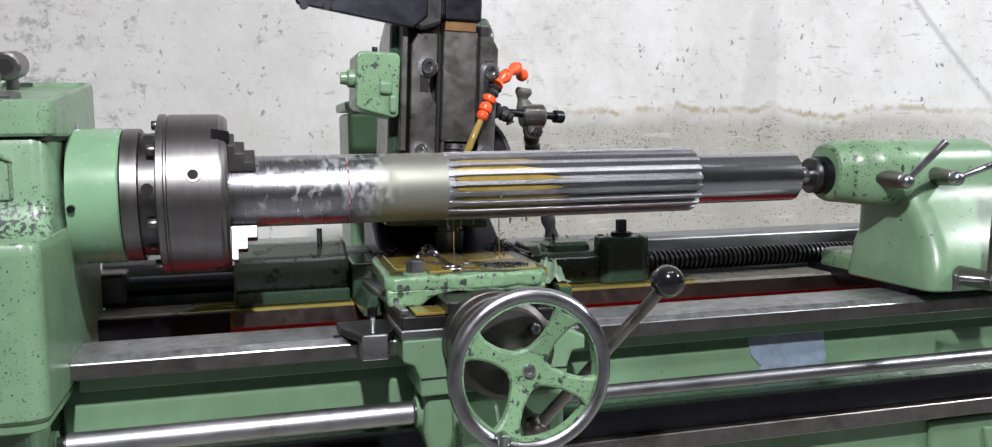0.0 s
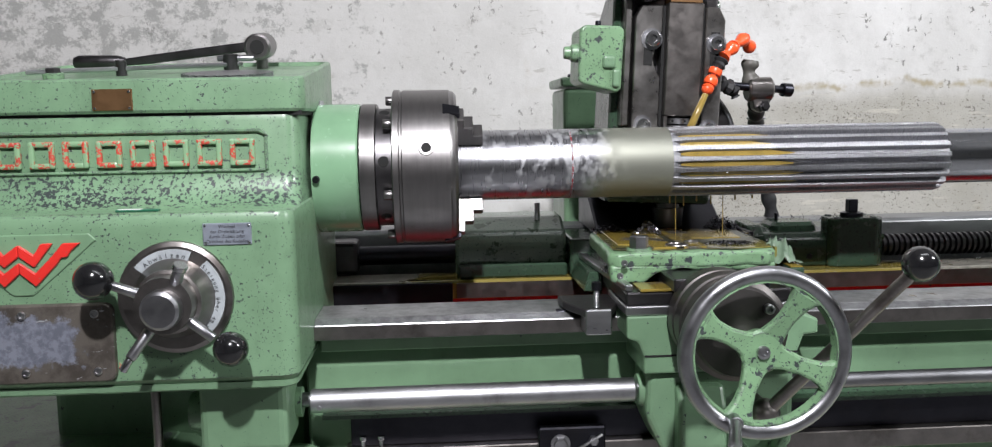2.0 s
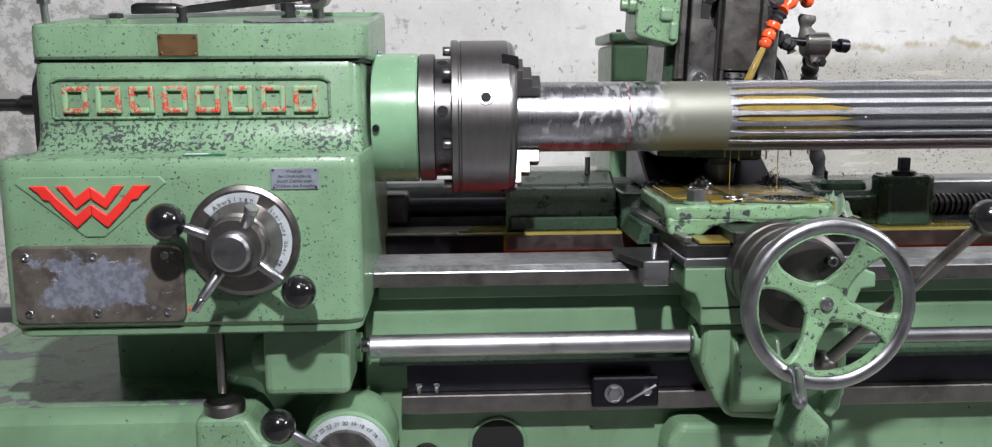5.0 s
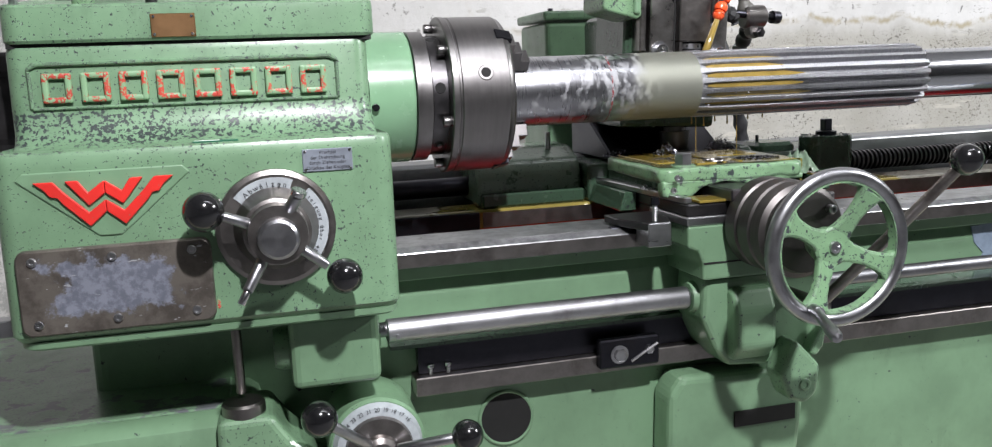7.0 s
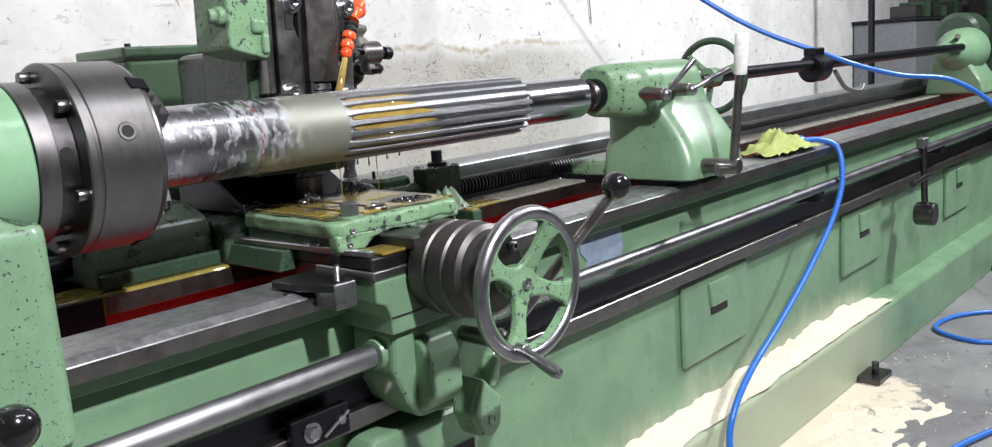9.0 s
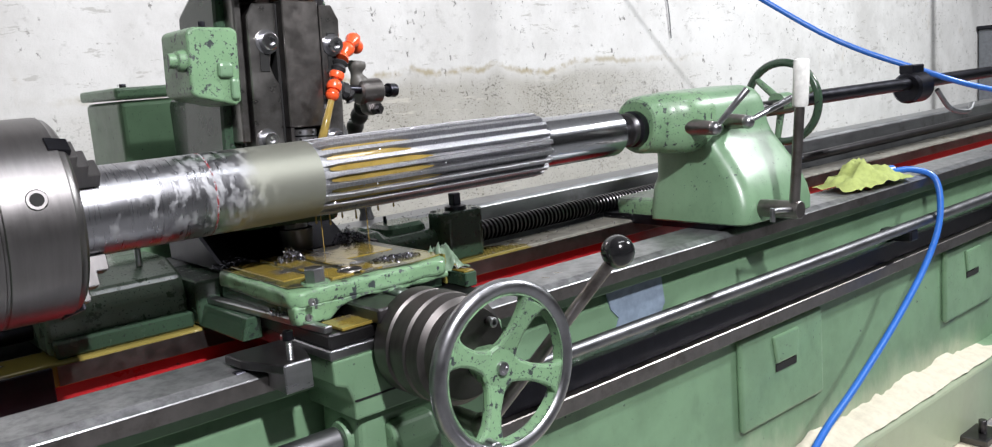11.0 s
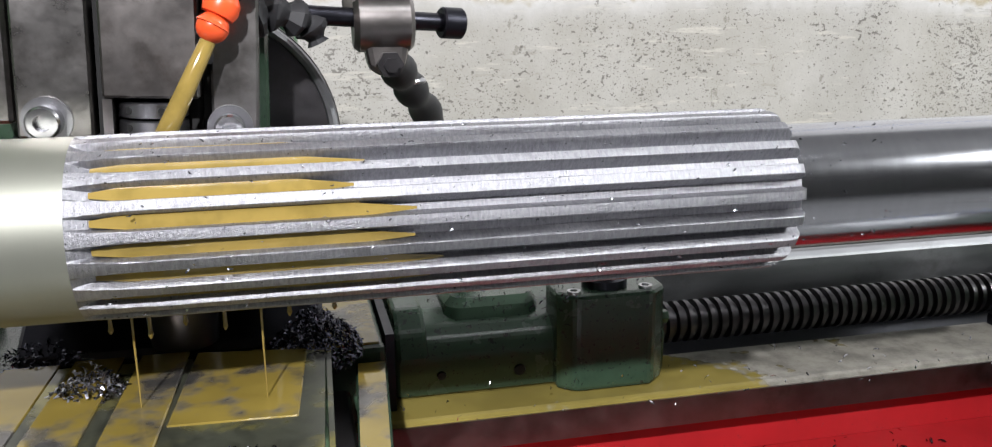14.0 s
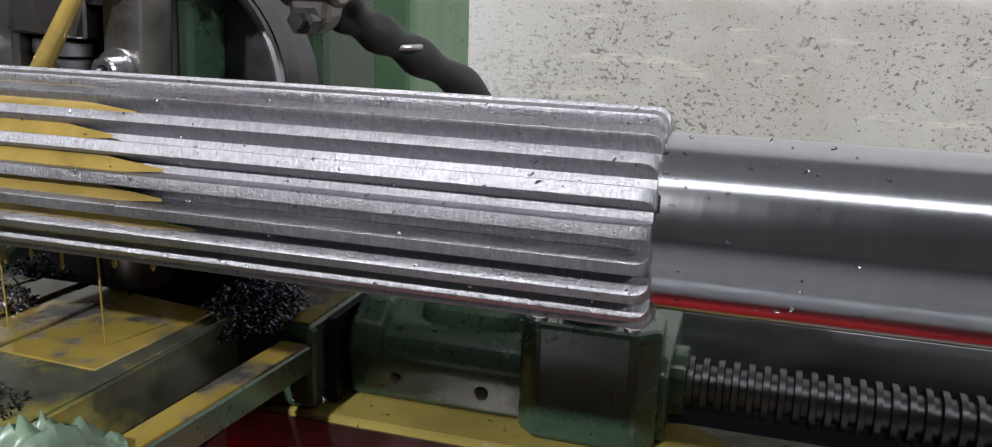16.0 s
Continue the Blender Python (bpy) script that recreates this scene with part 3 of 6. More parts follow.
part("rear_shaft", turn([(-0.42, 0.022), (0.05, 0.022)], "x", (0, 1.975, 0.982), 24), BLACKSTEEL, screw, "blackened shaft end under the chuck")
part("bearing_block", box(-0.41, -0.30, 1.93, 2.01, 0.946, 1.02, 0.01, 2), DARK, screw)

# trip dog on the strip
dog = thing("trip_dog", (0.12, 1.53, 0.66), "dark steel trip dog bolted to the strip", "trip dog")
part("plate", box(0.052, 0.175, 1.515, 1.535, 0.668, 0.725, 0.003, 1), BLACKSTEEL, dog)
hex_bolt((0.092, 1.516, 0.695), 0.013, -0.010, dog, "y")
part("washer", turn([(1.5155, 0.018), (1.513, 0.018)], "y", (0.092, 0, 0.695), 20), STEEL, dog)
hex_bolt((0.152, 1.516, 0.70), 0.009, -0.008, dog, "y")
part("pointer", rod((0.115, 1.512, 0.680), (0.168, 1.508, 0.712), 0.003, 8), STEEL, dog)
for x in (-0.268, -0.235):
    b = thing("strip_screw", (x, 1.55, 0.69), "small steel screw on the strip end", "screw", "strip screws")
    part("shank", rod((x, 1.553, 0.690), (x, 1.553, 0.702), 0.004, 8), STEEL, b)
    part("head", rod((x, 1.553, 0.702), (x, 1.553, 0.710), 0.007, 10), BRIGHT, b)

# ---- headstock ----
head = thing("headstock", (-0.62, 1.65, 0.62), "green cast headstock with raised frames and emblem", "headstock")
X0, X1 = -0.905, -0.345
part("gearbox", loft([(0.880, -0.897, -0.353, 1.353, 1.92, 0.02), (0.889, -0.905, -0.345, 1.345, 1.925, 0.028), (1.128, -0.905, -0.345, 1.345, 1.925, 0.028), (1.142, -0.905, -0.345, 1.346, 1.925, 0.028),
                      (1.148, -0.903, -0.347, 1.349, 1.925, 0.027), (1.1505, -0.900, -0.350, 1.354, 1.925, 0.026), (1.1505, -0.900, -0.350, 1.361, 1.925, 0.026), (1.146, -0.899, -0.351, 1.368, 1.925, 0.026),
                      (1.144, -0.899, -0.351, 1.385, 1.925, 0.026), (1.146, -0.899, -0.351, 1.450, 1.925, 0.026), (1.153, -0.899, -0.351, 1.468, 1.925, 0.026), (1.168, -0.900, -0.352, 1.482, 1.925, 0.026),
                      (1.188, -0.902, -0.353, 1.491, 1.925, 0.026), (1.206, -0.903, -0.354, 1.495, 1.925, 0.026), (1.290, -0.902, -0.354, 1.495, 1.925, 0.026), (1.299, -0.900, -0.356, 1.498, 1.922, 0.024)]), GREEN_WORN, head, "green cast housing with chipped paint")
part("bottom_rim", loft([(0.866, X0 + 0.016, X1 - 0.010, 1.357, 1.92, 0.026), (0.870, X0 + 0.010, X1 - 0.005, 1.351, 1.92, 0.028), (0.8795, X0 + 0.009, X1 - 0.004, 1.350, 1.92, 0.028)]), GREEN, head)
lid_bm = loft([(1.3045, X0 + 0.005, X1 + 0.001, 1.492, 1.927, 0.028), (1.309, X0 + 0.002, X1 + 0.004, 1.489, 1.93, 0.03), (1.350, X0 + 0.002, X1 + 0.004, 1.489, 1.93, 0.03), (1.358, X0 + 0.003, X1 + 0.003, 1.490, 1.929, 0.029),
               (1.3615, X0 + 0.006, X1, 1.493, 1.926, 0.026), (1.3615, X0 + 0.013, X1 - 0.007, 1.500, 1.919, 0.022), (1.354, X0 + 0.017, X1 - 0.011, 1.504, 1.915, 0.018)])
for v in lid_bm.verts:      # the tray rises towards the back
    if v.co.z > 1.33:
        v.co.z += 0.121 * (v.co.y - 1.489)
lid = part("lid", lid_bm, GREEN_WORN, head, "green lid with a raised tray rim")
LID_SLOPE = pose(0, 1.489, 1.352, 6.9, 0, 0) @ pose(0, -1.489, -1.352)
part("lid_seam", box(X0 + 0.008, X1 - 0.003, 1.500, 1.915, 1.298, 1.3055), DARKHOLE, head)
# raised border of the name panel, and plain frames in place of the name
border = part("name_panel", prism([(-0.872, 1.268), (-0.862, 1.277), (-0.415, 1.277), (-0.405, 1.268), (-0.405, 1.262), (-0.420, 1.270), (-0.858, 1.270), (-0.872, 1.262)], "y", 1.489, 1.4965, 0.002, 1), GREEN_WORN, head)
for xx in (-0.872, -0.411):
    part("panel_border", box(xx, xx + 0.006, 1.490, 1.4965, 1.206, 1.264, 0.002, 1), GREEN_WORN, head)
part("panel_border", box(-0.868, -0.409, 1.490, 1.4965, 1.2035, 1.209, 0.002, 1), GREEN_WORN, head)
for i in range(8):
    xa = -0.852 + i * 0.0548
    bars = [box(xa, xa + 0.0095, 1.4868, 1.4965, 1.2145, 1.2595, 0.003, 2), box(xa + 0.0325, xa + 0.042, 1.4868, 1.4965, 1.2145, 1.2595, 0.003, 2),
            box(xa + 0.007, xa + 0.035, 1.4872, 1.4965, 1.2145, 1.2235, 0.003, 2), box(xa + 0.007, xa + 0.035, 1.4872, 1.4965, 1.2505, 1.2595, 0.003, 2)]
    part("name_bar", join(*bars), LETTER_RED, head, "raised plain frame with chipped red paint")
# emblem: plain winged chevron
part("emblem_field", prism([(-0.872, 1.112), (-0.862, 1.122), (-0.652, 1.122), (-0.642, 1.112), (-0.740, 1.028), (-0.770, 1.028)], "y", 1.3425, 1.3462, 0.003, 2), GREEN, head, "slightly raised green field")
WING = [(0.092, 1.1085), (0.066, 1.1085), (0.052, 1.092), (0.023, 1.063), (0.0, 1.080), (0.0, 1.063), (0.023, 1.043), (0.056, 1.077), (0.062, 1.086), (0.071, 1.087), (0.078, 1.097)]
CREST = [(0.051, 1.1085), (0.034, 1.1085), (0.022, 1.091), (0.0, 1.107), (0.0, 1.089), (0.022, 1.0725)]
for outline in (WING, CREST):
    for s in (-1, 1):
        part("emblem_bar", prism([(-0.757 + s * (dx + 0.0003), z) for dx, z in outline], "y", 1.3375, 1.3435, 0.0012, 1), EMBLEM_RED, head, "raised red emblem bar")
# brown plate on the lid
plate = part("lid_plate", box(-0.688, -0.622, 1.4865, 1.4895, 1.309, 1.345, 0.001, 1), BRASS, head, "brown brass plate with four rivets")
for x in (-0.683, -0.627):
    for z in (1.3135, 1.3405):
        part("rivet", turn([(1.487, 0.0028), (1.4845, 0.0018)], "y", (x, 0, z), 10), BRIGHT, plate)
# instruction plate
plate = part("instruction_plate", box(-0.482, -0.408, 1.3425, 1.3455, 1.099, 1.133, 0.001, 1), NAMEPLATE, head, "blue-grey plate with German instructions")
for x in (-0.478, -0.412):
    for z in (1.1025, 1.1295):
        part("rivet", turn([(1.3428, 0.0024), (1.3408, 0.0015)], "y", (x, 0, z), 10), BRIGHT, plate)
for i, w in enumerate(("Wechsel", "der Drehrichtung", "durch Ziehen oder", "Drücken des Knopfes")):
    writing("plate_text", w, 0.0072, pose(-0.445, 1.3422, 1.1275 - i * 0.0076, 90, 0, 0), plate)
# grey cover with six screws
cover = part("side_cover", loft([(1.3455, -0.884, -0.622, 0.891, 1.015, 0.014), (1.337, -0.883, -0.623, 0.892, 1.014, 0.014), (1.335, -0.881, -0.625, 0.894, 1.012, 0.013)], "y"), PLATE, head, "scraped grey cover plate with socket screws")
for x in (-0.861, -0.757, -0.649):
    for z in (0.909, 0.999):
        socket_screw(x, 1.3355, z, 0.0065, cover, h=0.004)
part("red_drip", loft([(1.3458, -0.621, -0.6155, 0.904, 0.920, 0.0025), (1.3442, -0.6205, -0.616, 0.905, 0.919, 0.002)], "y", 4), LETTER_RED, head)
tag = part("ledge_label", box(-0.640, -0.572, 1.425, 1.440, 1.1455, 1.149, 0.001, 1), plain("dark_green_label", (0.02, 0.12, 0.07), 0.3), head, "dark green adhesive label with a white frame")
part("label_field", box(-0.637, -0.600, 1.427, 1.438, 1.1488, 1.1496), WHITE, tag)
# change dial with four arms
DX, DZ = -0.527, 1.020
dial = part("change_dial", turn([(1.346, 0.088), (1.338, 0.087), (1.335, 0.080)], "y", (DX, 0, DZ), 56), BROWNSTEEL, head, "brown steel change dial with a grey scale ring")
for a0, a1 in ((68, 140), (-48, 50)):
    arc = [(DX + r * math.cos(radians(a)), DZ + r * math.sin(radians(a))) for r, seq in ((0.076, range(a0, a1 + 1, 4)), (0.057, range(a1, a0 - 1, -4))) for a in seq]
    part("scale_ring", prism(arc, "y", 1.3337, 1.336), DIALFACE, dial, "grey scale segment")
for i, ch in enumerate("Abwälzen"):
    a = radians(128 - i * 7.5)
    writing("dial_text", ch, 0.011, pose(DX + 0.066 * math.cos(a), 1.3332, DZ + 0.066 * math.sin(a)) @ pose(0, 0, 0, 0, 90 - math.degrees(a), 0) @ pose(0, 0, 0, 90, 0, 0), dial)
for i, ch in enumerate("Steigung über 48 mm"):
    a = radians(46 - i * 5.4)
    writing("dial_text", ch, 0.009, pose(DX + 0.066 * math.cos(a), 1.3332, DZ + 0.066 * math.sin(a)) @ pose(0, 0, 0, 0, 90 - math.degrees(a), 0) @ pose(0, 0, 0, 90, 0, 0), dial)
part("hub", turn([(1.335, 0.062), (1.325, 0.060), (1.308, 0.050), (1.300, 0.049), (1.298, 0.044), (1.272, 0.042)], "y", (DX, 0, DZ), 48), BROWNSTEEL, dial)
part("cap", turn([(1.2735, 0.030), (1.262, 0.030), (1.255, 0.0285), (1.2515, 0.024), (1.250, 0.004)], "y", (DX, 0, DZ - 0.004), 40), WHEELSTEEL, dial)
for nm, p, r in (("arm", (-0.600, 1.282, 1.051), 0.0085), ("arm", (-0.460, 1.288, 0.966), 0.0085), ("stud", (-0.497, 1.262, 1.075), 0.010), ("stud", (-0.575, 1.262, 0.945), 0.009)):
    part(nm, rod((DX + (p[0] - DX) * 0.45, 1.289, DZ + (p[2] - DZ) * 0.45), p, r, 16, r * 0.85), WHEELSTEEL, dial)
part("stud_end", rod((-0.575, 1.262, 0.945), (-0.585, 1.258, 0.928), 0.006, 12), BRIGHT, dial)
part("stud_cap", rod((-0.497, 1.262, 1.075), (-0.4935, 1.259, 1.083), 0.011, 16), BRIGHT, dial)
part("knob", ball((-0.625, 1.277, 1.060), 0.0285, 32), BLACK, dial, "black bakelite ball knob")
part("knob", ball((-0.436, 1.290, 0.948), 0.0265, 32), BLACK, dial, "black bakelite ball knob")
# stand under the gearbox
part("stand", prism([(-0.85, 1.64), (-0.38, 1.64), (-0.37, 1.68), (-0.37, 2.1), (-0.86, 2.1), (-0.86, 1.68)], "z", 0.0, 0.879, 0.02, 3), GREEN_SIDE, head, "green stand under the headstock")
part("feed_box", box(-0.520, -0.376, 1.40, 1.52, 0.742, 0.866, 0.014, 3), GREEN, head, "green feed gear box")
part("box_bush", turn([(-0.376, 0.026), (-0.366, 0.026)], "x", (0, 1.50, 0.797), 24), GREEN, head)
part("box_boss", turn([(-0.545, 0.032), (-0.532, 0.036), (-0.519, 0.036)], "x", (0, 1.46, 0.80), 24), GREEN_WORN, head)
part("shift_rod", rod((-0.602, 1.45, 0.88), (-0.602, 1.45, 0.735), 0.008, 16), BROWNSTEEL, head)
part("shift_bush", turn([(0.700, 0.035), (0.718, 0.035), (0.722, 0.031), (0.724, 0.012)], "z", (-0.600, 1.45, 0), 28), BROWNSTEEL, head)
part("shift_boss", prism([(-0.645, 0.58), (-0.643, 0.702), (-0.556, 0.702), (-0.53, 0.66), (-0.49, 0.62), (-0.47, 0.52), (-0.66, 0.52)], "y", 1.41, 1.56, 0.012, 3), GREEN_WORN, head, "green casting round the shift rod")
part("lower_casing", box(-0.70, -0.30, 1.44, 1.60, 0.235, 0.575, 0.02, 3), GREEN, head)
drum = part("feed_dial", turn([(1.55, 0.082), (1.43, 0.082), (1.424, 0.078)], "y", (-0.388, 0, 0.622), 56), GREEN, head, "green drum with a graduated ring")
part("graduated_ring", turn([(1.425, 0.0765), (1.410, 0.070), (1.408, 0.058)], "y", (-0.388, 0, 0.622), 56), DIALFACE, drum)
part("dial_core", turn([(1.410, 0.058), (1.400, 0.055), (1.396, 0.03), (1.385, 0.028), (1.380, 0.02)], "y", (-0.388, 0, 0.622), 40), BROWNSTEEL, drum)
for i in range(60):
    a = radians(i * 6)
    ln = 0.009 if i % 2 else 0.006
    bm = box(-0.0004, 0.0004, -0.0004, 0.0004, 0.0, ln)
    bm.transform(pose(-0.388, 1.4155, 0.622) @ pose(0, 0, 0, 0, 90 - math.degrees(a), 0) @ pose(0, 0, 0.0605))
    if 0 <= i * 6 <= 180:
        part("graduation", bm, INK, drum)
for i, w in enumerate(("24", "23", "22", "21", "20", "19", "18", "17", "16")):
    a = radians(138 - i * 12)
    writing("ring_number", w, 0.0095, pose(-0.388 + 0.068 * math.cos(a), 1.4085, 0.622 + 0.068 * math.sin(a)) @ pose(0, 0, 0, 0, 90 - math.degrees(a), 0) @ pose(0, 0, 0, 78, 0, 0), drum)
for kx, ky, kz, r in ((-0.486, 1.335, 0.716, 0.0285), (-0.249, 1.35, 0.648, 0.0265)):
    part("lever_arm", rod((-0.388 + (kx + 0.388) * 0.2, 1.385, 0.622 + (kz - 0.622) * 0.2), (kx, ky, kz), 0.009, 16), WHEELSTEEL, drum)
    part("knob", ball((kx, ky, kz), r, 32), BLACK, drum, "black bakelite ball knob")
# end parts
part("end_shaft", turn([(-1.5, 0.012), (-1.02, 0.012), (-1.01, 0.019), (-0.955, 0.019), (-0.95, 0.03), (-0.904, 0.034)], "x", (0, AY, 1.226), 28), DARK, head, "oily spindle end")
part("end_guard", prism([(1.60, 1.15), (1.60, 1.26), (1.63, 1.30), (1.75, 1.30), (1.75, 1.10), (1.62, 1.10)], "x", -0.955, -0.904, 0.01, 2), DARK, head)
part("side_key", box(-0.955, -0.90, 1.40, 1.43, 0.878, 0.905, 0.002, 1), STEEL, head)
part("base_casting", loft([(0.0, -1.25, -0.57, 1.435, 2.20, 0.06), (0.660, -1.25, -0.57, 1.437, 2.20, 0.06), (0.685, -1.244, -0.576, 1.443, 2.194, 0.055), (0.698, -1.228, -0.592, 1.460, 2.178, 0.045), (0.701, -1.205, -0.615, 1.480, 2.155, 0.035)]), GREEN_SIDE, head, "green base casting under the headstock")
part("base_top", loft([(0.6995, -1.20, -0.62, 1.485, 2.15, 0.03), (0.7035, -1.195, -0.625, 1.49, 2.145, 0.03)]), GREEN_PATCH, head, "base top with large bare patches")
part("spindle_sleeve", turn([(-0.346, 0.113), (-0.346, 0.1225), (-0.266, 0.1225), (-0.263, 0.119)], "x", (0, AY, AZ), 72), SLEEVE, head, "freshly painted green spindle sleeve")
oiler = part("oil_nipple", turn([(1.305, 0.006), (1.311, 0.006), (1.312, 0.008), (1.318, 0.008), (1.319, 0.0065), (1.325, 0.006)], "z", (-0.338, AY - 0.01, 0), 16), STEEL, head)
part("oil_plug", turn([(1.309, 0.016), (1.315, 0.016), (1.316, 0.014)], "z", (-0.312, AY, 0), 24), SLEEVE, head)
part("lock_screw", rod((-0.337, AY - 0.117, AZ - 0.012), (-0.337, AY - 0.130, AZ - 0.014), 0.0065, 14), BLACKSTEEL, head)

# ---- chuck ----
chuck = thing("lathe_chuck", (-0.15, AY, AZ - 0.14), "worn steel three-jaw chuck on a bolted back plate", "chuck")
part("spindle_flange", turn([(-0.2615, 0.118), (-0.260, 0.1215), (-0.233, 0.1215), (-0.231, 0.118)], "x", (0, AY, AZ), 72), CHUCK, chuck)
neck = part("back_plate", turn([(-0.233, 0.1125), (-0.197, 0.1125)], "x", (0, AY, AZ), 64), DARK, chuck)
part("body", turn([(-0.2015, 0.144), (-0.1995, 0.1475), (-0.189, 0.1475), (-0.187, 0.1445), (-0.184, 0.1445), (-0.182, 0.1465), (-0.096, 0.1465), (-0.092, 0.1435), (-0.087, 0.1425), (-0.082, 0.137), (-0.082, 0.02)], "x", (0, AY, AZ), 96), CHUCK, chuck, "turned grey steel chuck body")


def radial(a):
    return Vector((0, -math.cos(radians(a)), math.sin(radians(a))))


for a in (16, 136, 256):
    d = radial(a)
    p = Vector((-0.139, AY, AZ))
    part("key_socket", rod(p + d * 0.139, p + d * 0.1475, 0.0145, 24), CHUCK, chuck)
    part("socket_hole", rod(p + d * 0.141, p + d * 0.1479, 0.010, 16), DARKHOLE, chuck)
for i in range(6):
    d = radial(8 + i * 60)
    p = Vector((-0.217, AY, AZ))
    part("flange_hole", rod(p + d * 0.105, p + d * 0.1131, 0.0105, 18), DARKHOLE, neck)
    part("hole_screw", rod(p + d * 0.105 + Vector((0.002, 0, -0.004)), p + d * 0.1136 + Vector((0.002, 0, -0.004)), 0.0045, 10), STEEL, neck)
    d = radial(40 + i * 60)
    part("flange_bolt", rod(Vector((-0.217, AY, AZ)) + d * 0.129, Vector((-0.2, AY, AZ)) + d * 0.129, 0.009, 16), CHUCK, chuck)
JAW = [(0.05, -0.0825), (0.134, -0.0825), (0.134, -0.069), (0.114, -0.069), (0.114, -0.052), (0.093, -0.052), (0.093, -0.034), (0.0685, -0.034), (0.0685, -0.043), (0.0685, -0.0825)]
for a in (48, 168, 288):
    bm = prism([(x, r) for r, x in JAW[1:]], "y", -0.0165, 0.0165, 0.0015, 1)
    bm.transform(Matrix.Translation((0, AY, AZ)) @ Matrix.Rotation(radians(90 - a), 4, "X"))
    part("jaw", bm, CHUCK, chuck, "stepped hardened chuck jaw")
    bm = prism([(-0.108, 0.105), (-0.108, 0.150), (-0.077, 0.143), (-0.079, 0.10)], "y", -0.012, 0.012, 0.001, 1)
    bm.transform(Matrix.Translation((0, AY, AZ)) @ Matrix.Rotation(radians(90 - a), 4, "X"))
    part("jaw_base", bm, BLACKSTEEL, chuck)

# ---- workpiece ----
work = thing("splined_shaft", (0.5, AY, AZ), "half-milled steel spline shaft clamped between chuck and centre", "shaft")
R1 = 0.0675
S0, S1 = 0.329, 0.879
TEETH, PHASE = 20, 0.35
part("bar", turn([(-0.09, R1 - 0.002), (-0.083, R1), (0.134, R1), (0.1345, R1 - 0.0006), (0.1362, R1 - 0.0006), (0.1367, R1), (S0 - 0.02, R1), (S0, R1)], "x", (0, AY, AZ), 96), SHAFT, work, "turned bar with dried milky coolant")
part("red_line", turn([(0.1335, R1 - 0.0008), (0.1338, R1 + 0.0003), (0.1368, R1 + 0.0003), (0.1371, R1 - 0.0008)], "x", (0, AY, AZ), 96), RUSTRED, work, "thin red marking line")


def groove(u):
    """Depth share over one tooth pitch: land with rounded shoulders, flank, hollow bottom."""
    f = min(1.0, max(0.0, (0.335 - abs(u - 0.5)) / 0.165))
    return f * f * (3 - 2 * f)


def spline_mesh():
    depth = 0.0125
    xs = [S0, S0 + 0.004, S0 + 0.008, S0 + 0.012, S0 + 0.017, S0 + 0.023, S0 + 0.03, S0 + 0.04, S0 + 0.05, S0 + 0.15, S0 + 0.3, S1 - 0.008, S1 - 0.004, S1 - 0.0015, S1]
    us = [0.0, 0.08, 0.145, 0.165, 0.19, 0.215, 0.245, 0.275, 0.3, 0.33, 0.42, 0.5, 0.58, 0.67, 0.7, 0.725, 0.755, 0.785, 0.81, 0.835, 0.855, 0.92]
    bm = B()
    rings = []
    for x in xs:
        back = max(0.0, (S0 + 0.045 - x) / 0.045) ** 2 * depth     # run-out of the cutter
        ring = []
        for i in range(TEETH):
            for u in us:
                a = 2 * math.pi * (i + u + PHASE) / TEETH
                r = R1 + 0.0012 * min(1.0, (x - S0) / 0.05) - max(0.0, groove(u) * depth - back)
                worn = max(0.0, (x - S1 + 0.008) / 0.008)
                r = min(r, R1 + 0.0012 - 0.006 * worn ** 2.5)      # rounded tooth ends
                ring.append(bm.verts.new((x, AY - r * math.cos(a), AZ + r * math.sin(a))))
        rings.append(ring)
    k = len(rings[0])
    for p, q in zip(rings, rings[1:]):
        for i in range(k):
            bm.faces.new((p[i], p[(i + 1) % k], q[(i + 1) % k], q[i])).smooth = True
    bm.faces.new(rings[-1])
    bmesh.ops.recalc_face_normals(bm, faces=bm.faces)
    return bm


spline = part("toothed_section", spline_mesh(), SPLINE, work, "freshly milled spline teeth")
rng = random.Random(5)
for i in range(TEETH):
    a0 = 360 * (i + 0.5 + PHASE) / TEETH
    a0 = (a0 + 180) % 360 - 180
    if not -78 < a0 < 72:
        continue
    length = 0.19 + 0.06 * rng.random() - 0.0004 * max(0, a0)
    bm = B()
    rows = []
    for j in range(15):
        s = j / 14
        x = S0 + 0.015 + s * length
        half = 5.1 * min(1.0, 5 * s + 0.35, (1 - s) * 4 + 0.12) + 0.35 * rng.random()
        low = -1.6 * (1 - min(1, (1 - s) * 2.5))
        r = R1 - 0.0050
        rows.append([bm.verts.new((x, AY - r * math.cos(radians(a0 + low + h)), AZ + r * math.sin(radians(a0 + low + h)))) for h in (-half, 0, half)])
    for p, q in zip(rows, rows[1:]):
        for j in range(2):
            bm.faces.new((p[j], q[j], q[j + 1], p[j + 1])).smooth = True
    part("oil_pool", bm, OIL, spline, "amber oil lying in the groove")
part("end_journal", turn([(S1 - 0.001, 0.0545), (1.127, 0.0545), (1.132, 0.050), (1.132, 0.018)], "x", (0, AY, AZ), 80), JOURNAL, work, "bright turned end journal")

